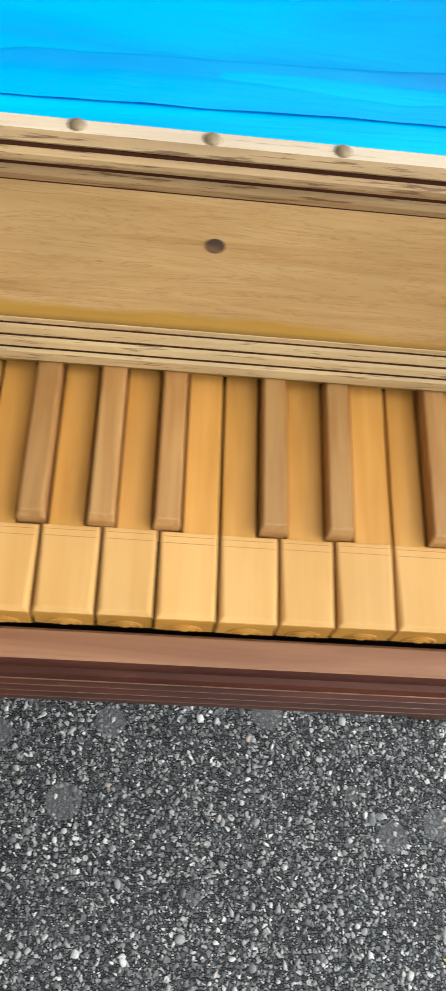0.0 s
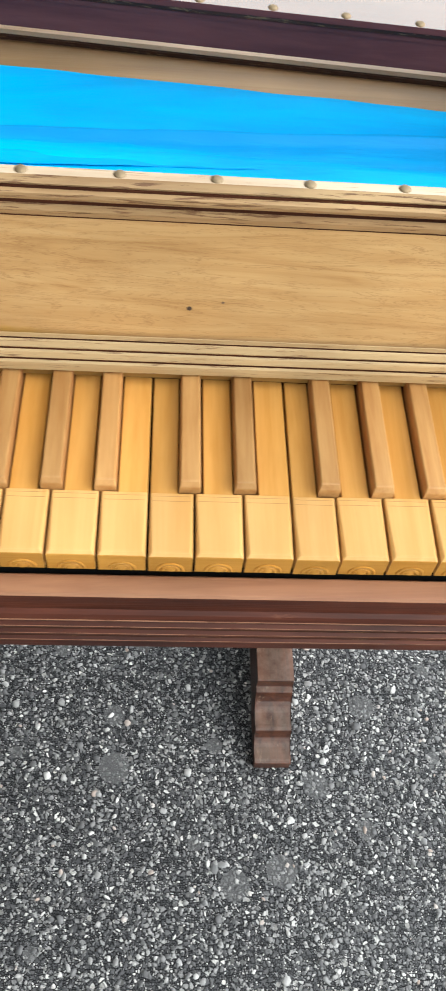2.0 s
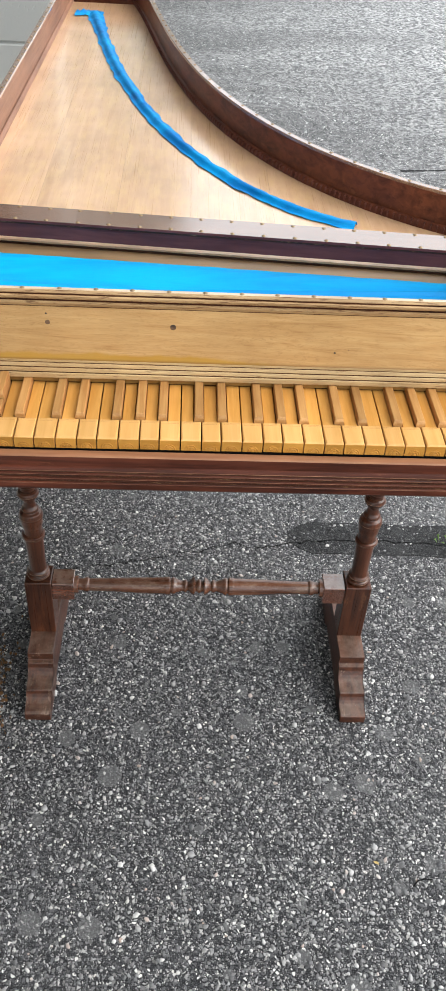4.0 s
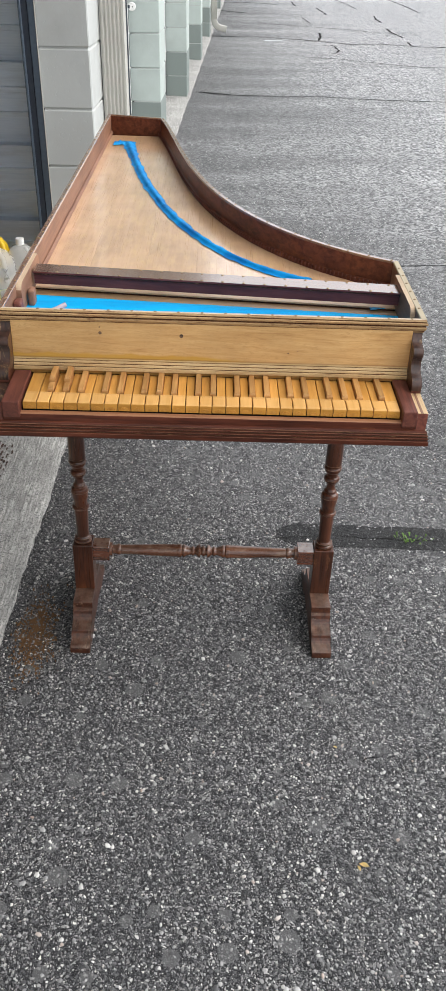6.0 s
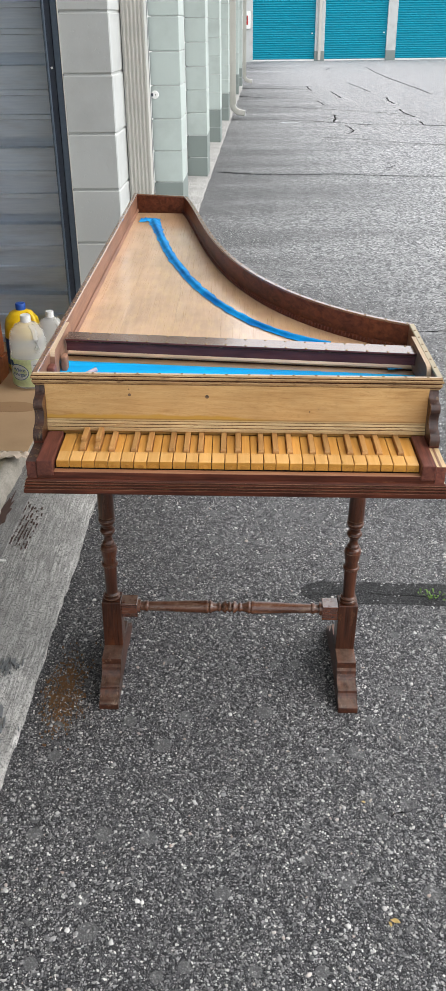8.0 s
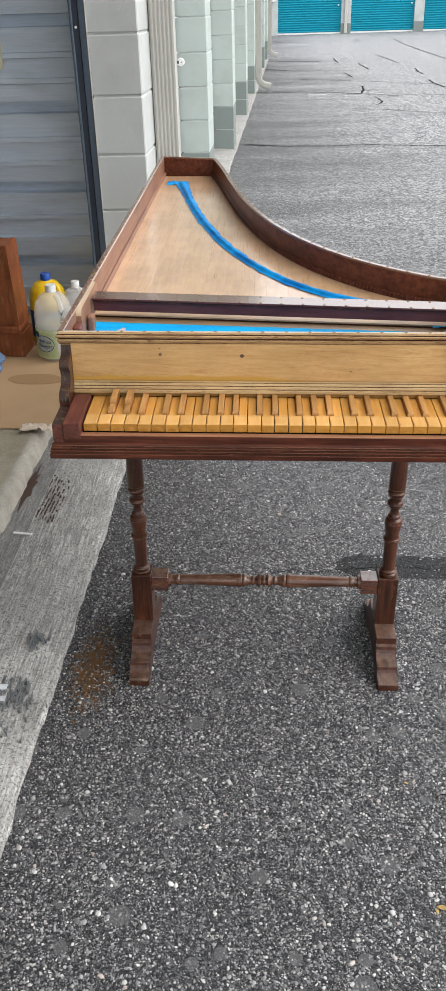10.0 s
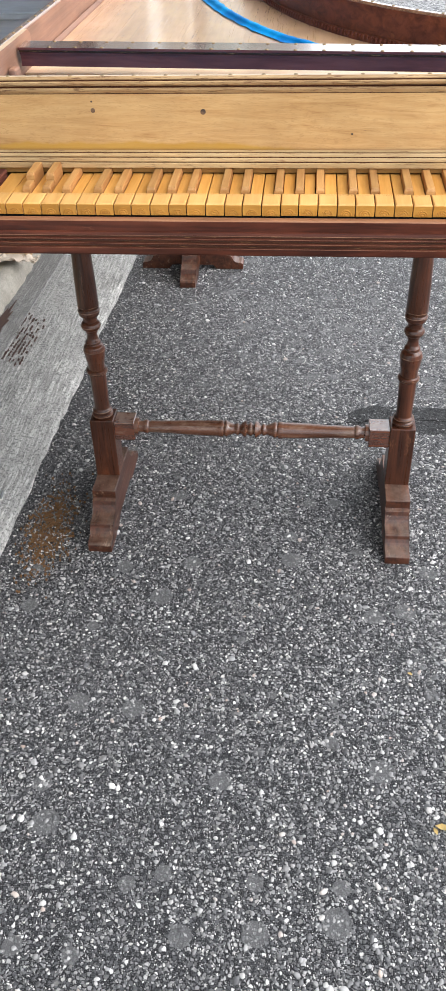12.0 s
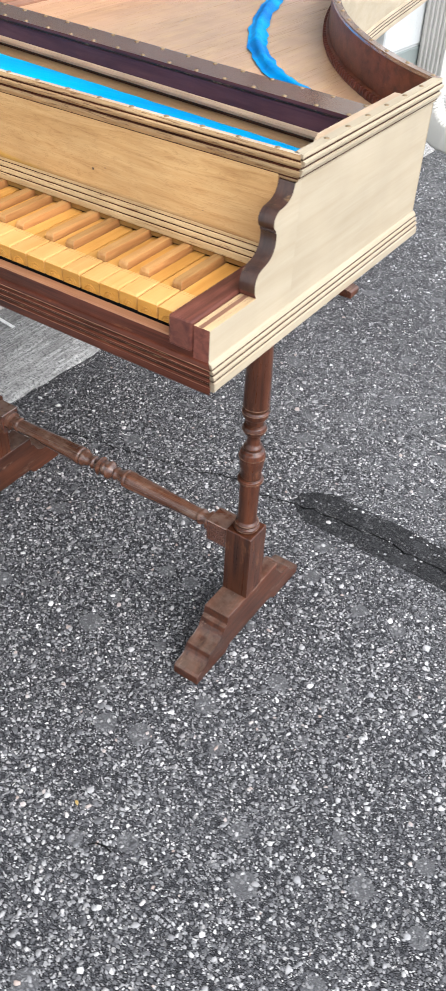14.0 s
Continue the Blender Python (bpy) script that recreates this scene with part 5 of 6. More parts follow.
def leg_lines(parent, x=0.0, y=0.0):
    """Shade in the hollows between the turned beads, put in as thin dark rings."""
    for z, r in ((0.2225, 0.0163), (0.3045, 0.0150), (0.3148, 0.0153), (0.3665, 0.0129), (0.4085, 0.0124), (0.4350, 0.0171)):
        bm = lathe(bmesh.new(), [(r * 0.9, z - 0.0011), (r + 0.0004, z - 0.0006), (r + 0.0004, z + 0.0006), (r * 0.9, z + 0.0011)], 24, "z", (x, y, 0))
        part("stain_line", bm, M["groove"], parent, "dark line between turned beads", smooth=True)
    for z, r in ((0.2170, 0.0196), (0.2262, 0.0181), (0.3095, 0.0191), (0.3532, 0.0194), (0.4012, 0.0175), (0.4300, 0.0191), (0.4398, 0.0185)):
        bm = lathe(bmesh.new(), [(r * 0.9, z - 0.0008), (r + 0.0003, z - 0.0004), (r + 0.0003, z + 0.0004), (r * 0.9, z + 0.0008)], 24, "z", (x, y, 0))
        part("worn_bead", bm, M["worn_edge"], parent, "bead rubbed pale along its crest", smooth=True)


def trestle():
    t = empty("trestle_stand", (0.32, 0.2585, 0.0))
    T0 = Matrix.Translation((-0.32, -0.2585, 0))
    def tp(name, bm, mat=None, parent=None, label="", smooth=False):
        bm.transform(T0)
        return part(name, bm, mat or M["dark_z"], parent or t, label, smooth=smooth, sharp=50)
    for x in (XF0, XF1):
        bm = prism(bmesh.new(), foot_profile(0.106, 0.411), x - 0.0225, x + 0.0225, "x")
        bmesh.ops.bevel(bm, geom=[e for e in bm.edges], offset=0.0008, segments=1, affect="EDGES")
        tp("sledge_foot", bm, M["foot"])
        tp("post_block", cuboid(x - 0.0225, x + 0.0225, 0.236, 0.281, 0.084, 0.212, 0.0012), M["dark_z"])
        leg = tp("turned_leg", lathe(bmesh.new(), LEG, 24, "z", (x, 0.2585, 0)), smooth=True)
        leg_lines(leg, x - 0.32, 0.0)
        s = 1 if x < 0.3 else -1
        a = x + s * 0.0225
        tp("stretcher_block", cuboid(min(a, a + s * 0.038), max(a, a + s * 0.038), 0.2395, 0.2775, 0.168, 0.2065, 0.001), M["dark_gloss"])
    a, b = XF0 + 0.0605, XF1 - 0.0605
    m, hl = (a + b) / 2, (b - a) / 2
    half = [(0.0165, hl), (0.0165, hl - 0.006), (0.011, hl - 0.008), (0.011, hl - 0.013), (0.0135, hl - 0.020), (0.0135, hl - 0.023), (0.011, hl - 0.026), (0.0115, hl - 0.03), (0.0155, 0.062),
            (0.0165, 0.058), (0.0165, 0.052), (0.014, 0.050), (0.016, 0.046), (0.012, 0.038), (0.0095, 0.030), (0.012, 0.024), (0.009, 0.020), (0.0155, 0.012), (0.0165, 0.009), (0.010, 0.006), (0.0135, 0.0)]
    prof = [(r, m - h) for r, h in half] + [(r, m + h) for r, h in reversed(half[:-1])]
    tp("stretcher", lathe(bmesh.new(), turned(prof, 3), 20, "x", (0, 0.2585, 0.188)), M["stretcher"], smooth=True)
    return tagged(t, "dark walnut-stained trestle with two turned legs and a turned stretcher", "stand", "stands under the instrument")


XF0, XF1 = 0.042, 0.600
trestle()


def pedestal(cx=0.075, cy=1.38):
    t = empty("pedestal_stand", (cx, cy, 0))
    for a in (0, 90):
        bm = prism(bmesh.new(), foot_profile(-0.152, 0.152, 0.083 if a else 0.0836), -0.0225, 0.0225, "x")
        bmesh.ops.bevel(bm, geom=[e for e in bm.edges], offset=0.0008, segments=1, affect="EDGES")
        bm.transform(Matrix.Rotation(radians(a), 4, "Z"))
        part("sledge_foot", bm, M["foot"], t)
    part("post_block", cuboid(-0.0225, 0.0225, -0.0225, 0.0225, 0.083, 0.212, 0.0012), M["dark_z"], t)
    leg_lines(part("turned_leg", lathe(bmesh.new(), LEG, 24), M["dark_z"], t, smooth=True, sharp=50))
    return tagged(t, "dark walnut-stained pedestal with crossed feet under the tail", "stand", "stands under the instrument")


pedestal()

# ---------------------------------------------------------------- things in the open unit
def slab_grid(fn, nu, nv, thick):
    """A sheet with real thickness over a parametric patch."""
    bm = bmesh.new()
    top = [[bm.verts.new(fn(i / nu, j / nv)) for j in range(nv + 1)] for i in range(nu + 1)]
    low = [[bm.verts.new(v.co - Vector((0, 0, thick))) for v in row] for row in top]
    for i in range(nu):
        for j in range(nv):
            bm.faces.new((top[i][j], top[i + 1][j], top[i + 1][j + 1], top[i][j + 1]))
            bm.faces.new((low[i][j], low[i][j + 1], low[i + 1][j + 1], low[i + 1][j]))
    for i in range(nu):
        bm.faces.new((top[i][0], low[i][0], low[i + 1][0], top[i + 1][0]))
        bm.faces.new((top[i][nv], top[i + 1][nv], low[i + 1][nv], low[i][nv]))
    for j in range(nv):
        bm.faces.new((top[0][j], top[0][j + 1], low[0][j + 1], low[0][j]))
        bm.faces.new((top[nu][j], low[nu][j], low[nu][j + 1], top[nu][j + 1]))
    return bm


def cardboard_at(a, b):
    u, v = -1.75 + 1.51 * a, -0.90 + 1.11 * b
    w = SLAB + 0.0065 + 0.002 * noise.noise((u * 4, v * 4, 0))
    if b < 0.09:
        v += 0.010 * noise.noise((u * 7, 0, 5))
        w += (0.09 - b) * 0.10 * max(0.0, noise.noise((u * 6, 1, 2)) + 0.25)
    if a > 0.94:
        w += 0.010 * abs(noise.noise((v * 14, 3, u * 9)))
    return u, v, w


solo("cardboard_sheet", slab_grid(cardboard_at, 60, 40, 0.004), M["cardboard"], "flattened brown cardboard lying on the concrete floor", "cardboard", m=A, smooth=True)
CBZ = SLAB + 0.0085


def damp_spot(a, b):
    """A sheet of the stain's shape laid a hair above the cardboard."""
    q, r = 2 * math.pi * a, max(0.02, b)
    s = 1 + 0.12 * noise.noise((math.cos(q) * 1.5, math.sin(q) * 1.5, 4))
    u, v = -0.395 + 0.105 * r * s * math.cos(q), -0.495 + 0.050 * r * s * math.sin(q)
    return u, v, SLAB + 0.0078 + 0.002 * noise.noise((u * 4, v * 4, 0))


solo("damp_stain", slab_grid(damp_spot, 40, 3, 0.0006), M["damp"], "oval darker damp stain on the cardboard", "stain", m=A, smooth=True)


def at_unit(u, v, w=CBZ, turn=0.0):
    return A @ Matrix.Translation((u, v, w)) @ Matrix.Rotation(radians(turn), 4, "Z")


def torn_corner(a, b):
    u, v = -0.34 + 0.13 * a, -0.925 + 0.05 * b + 0.02 * noise.noise((a * 6, b * 2, 1))
    return u, v, SLAB + 0.012 + 0.012 * noise.noise((a * 7, b * 5, 3)) + 0.012 * (1 - b) * (1 - abs(2 * a - 1))


solo("cardboard_scrap", slab_grid(torn_corner, 18, 8, 0.003), M["torn"], "torn pale flap of cardboard at the slab edge", "cardboard", m=A, smooth=True)


def cabinet():
    """A reddish wooden case piece with a stepped end and a plinth, standing on the cardboard."""
    t = empty("wooden_cabinet", m=at_unit(-0.512, -0.278, CBZ, -2))
    D = 0.115
    side = [(0.0, 0.125), (-0.004, 0.432), (-0.155, 0.432), (-0.351, 0.90), (-0.80, 0.90), (-0.80, 0.125)]
    bm = prism(bmesh.new(), side, 0.0, D, "y")
    bmesh.ops.bevel(bm, geom=[e for e in bm.edges], offset=0.003, segments=2, affect="EDGES")
    part("body", bm, M["bench"], t)
    bm = prism(bmesh.new(), [(-0.004, 0.110), (0.014, 0.110), (0.016, 0.128), (0.004, 0.433), (-0.006, 0.435), (-0.012, 0.427)], -0.006, D + 0.002, "y")
    part("edge_board", bm, M["bench"], t)
    part("ledge_moulding", cuboid(-0.81, 0.018, -0.016, D, 0.095, 0.125, 0.007, 2), M["bench"], t)
    part("plinth", cuboid(-0.80, 0.026, -0.006, D, 0.0, 0.0945, 0.002), M["bench"], t)
    return tagged(t, "scuffed reddish-brown wooden cabinet with a stepped end", "cabinet")


cabinet()


def bars(parent, rows, mat, name="print_bar"):
    for x0, x1, y, z0, z1 in rows:
        part(name, cuboid(x0, x1, y - 0.0006, y, z0, z1), mat, parent)


def curved_label(r, z0, z1, a0, a1, k=14):
    bm = bmesh.new()
    lo, hi = [], []
    for i in range(k + 1):
        a = radians(a0 + (a1 - a0) * i / k)
        lo.append(bm.verts.new((r * math.cos(a), r * math.sin(a), z0)))
        hi.append(bm.verts.new((r * math.cos(a), r * math.sin(a), z1)))
    for i in range(k):
        bm.faces.new((lo[i], lo[i + 1], hi[i + 1], hi[i]))
    bmesh.ops.solidify(bm, geom=bm.faces[:], thickness=0.0004)
    return bm


def round_label(r, a0, z0, rx, rz, k=28):
    """An oval sticker bent round a bottle."""
    bm = bmesh.new()
    vs = []
    for i in range(k):
        q = 2 * math.pi * i / k
        a = radians(a0) + rx * math.cos(q) / r
        vs.append(bm.verts.new((r * math.cos(a), r * math.sin(a), z0 + rz * math.sin(q))))
    c = bm.verts.new((r * math.cos(radians(a0)), r * math.sin(radians(a0)), z0))
    for i in range(k):
        bm.faces.new((c, vs[i], vs[(i + 1) % k]))
    bmesh.ops.solidify(bm, geom=bm.faces[:], thickness=0.0003)
    return bm


JUG = [(0.066, 0.0), (0.072, 0.006), (0.074, 0.02), (0.074, 0.18), (0.073, 0.205), (0.066, 0.240), (0.048, 0.270), (0.024, 0.284), (0.0185, 0.288), (0.0185, 0.296)]


def jug(m, name, label, body, cap_mat, scale=1.0, full=0.155, label_kind=None, wide=1.0):
    t = empty(name, m=m @ Matrix.Diagonal((scale * wide, scale * wide, scale, 1)))
    S = Matrix.Identity(4)
    bm = lathe(bmesh.new(), turned(JUG, 3), 32)
    bm.transform(S)
    part("bottle", bm, body, t, smooth=True)
    if full:
        bm = lathe(bmesh.new(), turned([(0.060, 0.005), (0.0705, 0.012), (0.0705, full - 0.01), (0.0705, full)], 2), 32)
        bm.transform(S)
        part("liquid", bm, M["amber"] if name == "small_jug" else M["liquid"], t, smooth=True)
    bm = lathe(bmesh.new(), [(0.0205, 0.284), (0.0205, 0.312), (0.019, 0.315)], 24)
    bm.transform(S)
    part("cap", bm, cap_mat, t, smooth=True)
    bm = tube(bmesh.new(), [(0.024, -0.028, 0.278), (0.040, -0.046, 0.262), (0.048, -0.056, 0.225), (0.050, -0.058, 0.185), (0.046, -0.052, 0.168)], 0.011, 10)
    bm.transform(S)
    part("handle", bm, body, t, smooth=True)
    if label_kind == "green":
        lab = part("paper_label", curved_label(0.0748, 0.012, 0.138, -185, 5, 24), M["label_green"], t)
        part("white_panel", curved_label(0.0754, 0.03, 0.136, -72, 5, 10), M["label_white"], lab)
        part("oval_badge", round_label(0.0757, -114, 0.079, 0.040, 0.034), M["label_white"], lab)
        part("oval_edge", round_label(0.0753, -114, 0.079, 0.043, 0.037), M["ink_blue"], lab)
        part("maker_dot", round_label(0.0762, -140, 0.117, 0.013, 0.013), M["ink_blue"], lab)
        for k in range(6):
            part("print_bar", curved_label(0.0758, 0.04 + 0.014 * k, 0.045 + 0.014 * k, -66, -28 - 6 * (k % 3), 4), M["ink_grey"], lab)
        # two legible lines on the badge
        for line, z, size in (("White", 0.083, 0.022), ("Vinegar", 0.063, 0.022)):
            cu = bpy.data.curves.new("lettering", "FONT")
            cu.body, cu.size, cu.align_x, cu.extrude = line, size, "CENTER", 0.0003
            ob = new("lettering_source", cu)
            me = bpy.data.meshes.new_from_object(ob.evaluated_get(bpy.context.evaluated_depsgraph_get()))
            bpy.data.objects.remove(ob)
            me.materials.append(M["ink_blue"])
            for v in me.vertices:
                a = radians(-112) + v.co.x / 0.0762
                v.co = Vector(((0.0760 + v.co.z) * math.cos(a), (0.0760 + v.co.z) * math.sin(a), z + v.co.y))
            part("lettering", me, None, lab)
    if label_kind == "dark":
        lab = part("paper_label", curved_label(0.0748, 0.03, 0.16, -180, 0, 20), M["ink_blue"], t)
        part("print_bar", curved_label(0.0754, 0.09, 0.12, -120, -60, 6), M["yellow"], lab)
    return tagged(t, label, "jug")


jug(at_unit(-0.365, -0.258, CBZ, 0), "vinegar_jug", "half-full clear gallon jug with a green and white label", M["jug"], M["white"], 0.90, 0.155, "green", 1.10)
jug(at_unit(-0.428, -0.085, CBZ, 20), "cleaner_jug", "yellow plastic jug with a blue cap and dark label", M["yellow"], M["blue_cap"], 0.87, 0, "dark", 1.15)
jug(at_unit(-0.305, -0.110, CBZ, 10), "small_jug", "clear plastic bottle with a white cap and amber liquid", M["jug"], M["white"], 0.80, 0.12)


def cloth():
    bm = bmesh.new()
    bmesh.ops.create_icosphere(bm, subdivisions=5, radius=1.0)
    for v in bm.verts:
        n1 = noise.noise(v.co * 1.8) * 0.3 + (1 - 2 * abs(noise.noise(v.co * 2.4 + Vector((3, 1, 2))))) * 0.11 + (1 - 2 * abs(noise.noise(v.co * 6.0))) * 0.03
        v.co *= 0.85 + n1
        v.co.x *= 0.075
        v.co.y *= 0.075
        v.co.z = max(0.0, v.co.z * 0.052 + 0.022)
    return solo("cloth_rag", bm, M["denim"], "crumpled blue-grey cloth rag on the cardboard", "rag", m=at_unit(-0.60, -0.42), smooth=True)


cloth()
t = empty("spray_bottle", m=at_unit(-0.70, -0.46))
bm = tube(bmesh.new(), [(-0.09, 0.02, 0.034), (-0.05, 0.012, 0.034), (0.02, 0.0, 0.034), (0.04, -0.003, 0.033)], 0.033, 18)
part("bottle", bm, M["green_plastic"], t, smooth=True)
bm = tube(bmesh.new(), [(-0.05, 0.030, 0.085), (0.01, 0.012, 0.078), (0.045, 0.002, 0.07)], 0.026, 14)
body2 = part("bottle", bm, M["ink_blue"], t, "dark bottle lying across", smooth=True)
part("wrap_label", tube(bmesh.new(), [(0.02, 0.009, 0.0762), (0.040, 0.0035, 0.0715)], 0.0267, 14), M["magenta"], body2, "magenta label", smooth=True)
tagged(t, "green and dark plastic bottles lying on the cardboard", "bottle")

# ---------------------------------------------------------------- marks and litter on the ground
def mark(name, pts, z0, z1, mat, label, cat, m=None):
    return solo(name, prism(bmesh.new(), pts, z0, z1, "z"), mat, label, cat, "structure", m=m)


for x, y, w in ((-0.300, 0.060, 0.100), (-0.296, 0.024, 0.100), (-0.288, -0.030, 0.085), (-0.281, -0.072, 0.085)):
    mark("trim", [(x - w / 2, y), (x + w / 2, y + 0.003), (x + w / 2 + 0.003, y + 0.019), (x - w / 2, y + 0.016)], 0.012, 0.0238, M["road_paint"], "white painted unit number, drawn as plain bars", "paint mark")


def brushed_smudge(spots, seed, mat, label):
    """Old paint left on the ridges of the broomed concrete as short strokes."""
    bm = bmesh.new()
    rnd = random.Random(seed)
    for cx, cy, rx, ry, count in spots:
        for k in range(count):
            x, y = cx + rx * rnd.gauss(0, 0.45), cy + ry * rnd.gauss(0, 0.45)
            prism(bm, ragged(x, y, rnd.uniform(0.001, 0.0024), rnd.uniform(0.004, 0.014), 6, k + seed, 0.3, 0.05), 0.015, 0.0222 + 0.000004 * (k % 200), "z")
    return solo("paint_smudge", bm, mat, label, "paint mark", "stuff")


brushed_smudge([(-0.285, 0.035, 0.085, 0.06, 170), (-0.215, 0.06, 0.03, 0.05, 40), (-0.27, -0.06, 0.07, 0.045, 90), (-0.265, -0.16, 0.05, 0.026, 60), (-0.245, -0.24, 0.02, 0.055, 35), (-0.215, 0.235, 0.025, 0.025, 26)], 5, M["grey_paint"], "worn grey paint smudges round the painted number")


def hatch_stain():
    bm = bmesh.new()
    rnd = random.Random(3)
    for i in range(9):
        for j in range(19):
            if rnd.random() < 0.85 - 0.06 * abs(i - 4) - 0.05 * max(0, abs(j - 9) - 4):
                x, y = -0.372 + 0.0100 * i + 0.002 * rnd.random() + 0.0009 * j, 0.795 + 0.0128 * j - 0.007 * i + 0.004 * rnd.random()
                prism(bm, ragged(x, y, rnd.uniform(0.0014, 0.0030), rnd.uniform(0.003, 0.0075), 7, i * 50 + j, 0.35), 0.015, 0.0222 + 0.000006 * (i * 19 + j), "z")
    return solo("trim", bm, M["dark_stain"], "dark brown rows of brush stains on the concrete", "stain", "structure")


hatch_stain()
mark("trim", ragged(-0.398, 0.93, 0.014, 0.115, 24, 8, 0.35, -0.05), 0.02, 0.0262, M["dark_stain"], "dark red-brown stain along the slab edge", "stain")
t = empty("paint_stick", m=Matrix.Translation((-0.357, 0.678, 0.0245)) @ Matrix.Rotation(radians(-8), 4, "Z"))
part("stick", cuboid(-0.028, 0.028, -0.005, 0.005, 0.0, 0.003, 0.001), M["white"], t)
tagged(t, "short white stick lying on the concrete", "stick")
solo("zip_tie", tube(bmesh.new(), [(-0.395 + 0.026 * math.cos(a), 0.285 + 0.04 * math.sin(a), 0.0262) for a in [0.6 + 0.25 * k for k in range(13)]], 0.0018, 6), M["white"], "curled white plastic tie on the concrete", "cable tie", smooth=True)


def rust_stain():
    bm = bmesh.new()
    rnd = random.Random(12)
    for k in range(800):
        x, y = rnd.gauss(-0.072, 0.023), rnd.gauss(0.165, 0.062)
        if x < -0.13:
            continue
        r = rnd.uniform(0.0007, 0.0026)
        prism(bm, ragged(x, y, r, r * 1.3, 6, k, 0.3), -0.001, 0.0008 + 0.000004 * k, "z")
    return solo("rust_stain", bm, M["rust"], "orange-brown rust stain on the asphalt beside the apron", "stain", "stuff")


rust_stain()


def sealed_patch():
    """A ragged strip of black sealer across the lane with a crack in it."""
    n = 130
    top, bot = [], []
    for k in range(n + 1):
        x = 0.522 + 3.3 * k / n
        c = 0.572 + 0.010 * math.sin(x * 3.0) - 0.004 * (x - 0.5)
        w = 0.050 * min(1, max(0.1, (x - 0.522) / 0.05) ** 0.5) + 0.006 * noise.noise((x * 12, 1, 0))
        top.append((x, c + w))
        bot.append((x, c - w + 0.004 * noise.noise((x * 14, 4, 0))))
    return mark("ground_patch", bot + top[::-1], -0.004, 0.0012, M["patch"], "strip of dark crack sealer across the asphalt", "sealer")


sealed_patch()


def crack(pts, w, seed, step=0.06, jag=0.006):
    rnd = random.Random(seed)
    left, right = [], []
    for (x0, y0), (x1, y1) in zip(pts, pts[1:]):
        n = max(3, int(math.hypot(x1 - x0, y1 - y0) / step))
        for k in range(n):
            t = k / n
            x, y = x0 + (x1 - x0) * t, y0 + (y1 - y0) * t
            j = 0.02 * noise.noise((x * 3, y * 3, seed)) + jag * (rnd.random() - 0.5)
            d = Vector((x1 - x0, y1 - y0)).normalized()
            ww = w * (0.5 + 0.7 * rnd.random())
            left.append((x - d.y * (ww + j), y + d.x * (ww + j)))
            right.append((x + d.y * (ww - j), y - d.x * (ww - j)))
    bm = bmesh.new()
    va = [bm.verts.new((x, y, ground_z(x, y) + (0.0016 if y < 3 else 0.004))) for x, y in left]
    vb = [bm.verts.new((x, y, ground_z(x, y) + (0.0016 if y < 3 else 0.004))) for x, y in right]
    for k in range(len(va) - 1):
        bm.faces.new((va[k], va[k + 1], vb[k + 1], vb[k]))
    bmesh.ops.solidify(bm, geom=bm.faces[:], thickness=0.003)
    return solo("ground_crack", bm, M["crack"], "thin dark crack in the asphalt", "crack", "structure")


crack([(0.03, 0.470), (0.10, 0.482), (0.17, 0.492), (0.24, 0.506), (0.34, 0.522), (0.40, 0.549), (0.45, 0.536), (0.49, 0.541), (0.535, 0.556), (0.70, 0.567), (0.95, 0.558), (1.3, 0.57), (2.4, 0.54), (4, 0.53)], 0.0013, 1, 0.014, 0.011)
for pts, wide in (
    ([(0.17, 8.12), (0.36, 8.02), (0.53, 7.92)], 0.022),
    ([(0.53, 7.92), (0.69, 7.94), (1.01, 7.91), (1.4, 7.95), (1.76, 7.83), (2.3, 7.78), (3.6, 7.7)], 0.013),
    ([(0.25, 13.64), (0.68, 13.55), (0.98, 13.59), (1.37, 13.4), (1.82, 13.11), (2.27, 12.72), (2.76, 12.81), (3.23, 12.53), (5.0, 12.4)], 0.026),
    ([(1.51, 11.11), (1.88, 10.98), (2.32, 10.62), (2.79, 10.27), (4.0, 10.2)], 0.014),
    ([(0.39, 21.12), (1.13, 21.09), (1.7, 20.68)], 0.05),
    ([(0.36, 18.7), (0.9, 18.18)], 0.06),
    ([(1.02, 15.98), (1.74, 15.53), (2.56, 14.94), (3.02, 14.46), (3.63, 14.55)], 0.022),
    ([(2.04, 21.72), (2.03, 20.79), (2.04, 20.13)], 0.0200),
):
    crack(pts, wide, 20)
for pts, wide in (
    ([(2.45, 19.79), (2.46, 18.8), (2.47, 17.9)], 0.0220),
    ([(1.93, 17.22), (1.96, 16.75), (1.99, 16.15)], 0.0160),
    ([(1.97, 14.36), (1.93, 13.7), (1.85, 13.1)], 0.0200),
    ([(1.87, 12.53), (1.96, 12.6), (2.0, 12.41), (2.01, 11.89), (1.93, 11.58), (1.87, 11.51)], 0.0140),
    ([(3.39, 17.97), (3.31, 16.99), (3.31, 16.38)], 0.0200),
    ([(3.21, 15.29), (3.19, 14.54), (3.21, 14.07), (3.21, 13.74)], 0.0200),
    ([(3.19, 13.11), (3.14, 12.64), (3.21, 12.53)], 0.0180),
    ([(4.79, 31.77), (4.57, 28.22), (4.5, 24.65), (4.51, 21.81), (4.49, 18.92)], 0.0200),
    ([(0.59, 32.5), (0.84, 31.39), (1.07, 30.36)], 0.0300),
    ([(3.22, 29.73), (3.48, 30.98), (3.67, 31.37)], 0.0300),
):
    crack(pts, wide, 21)
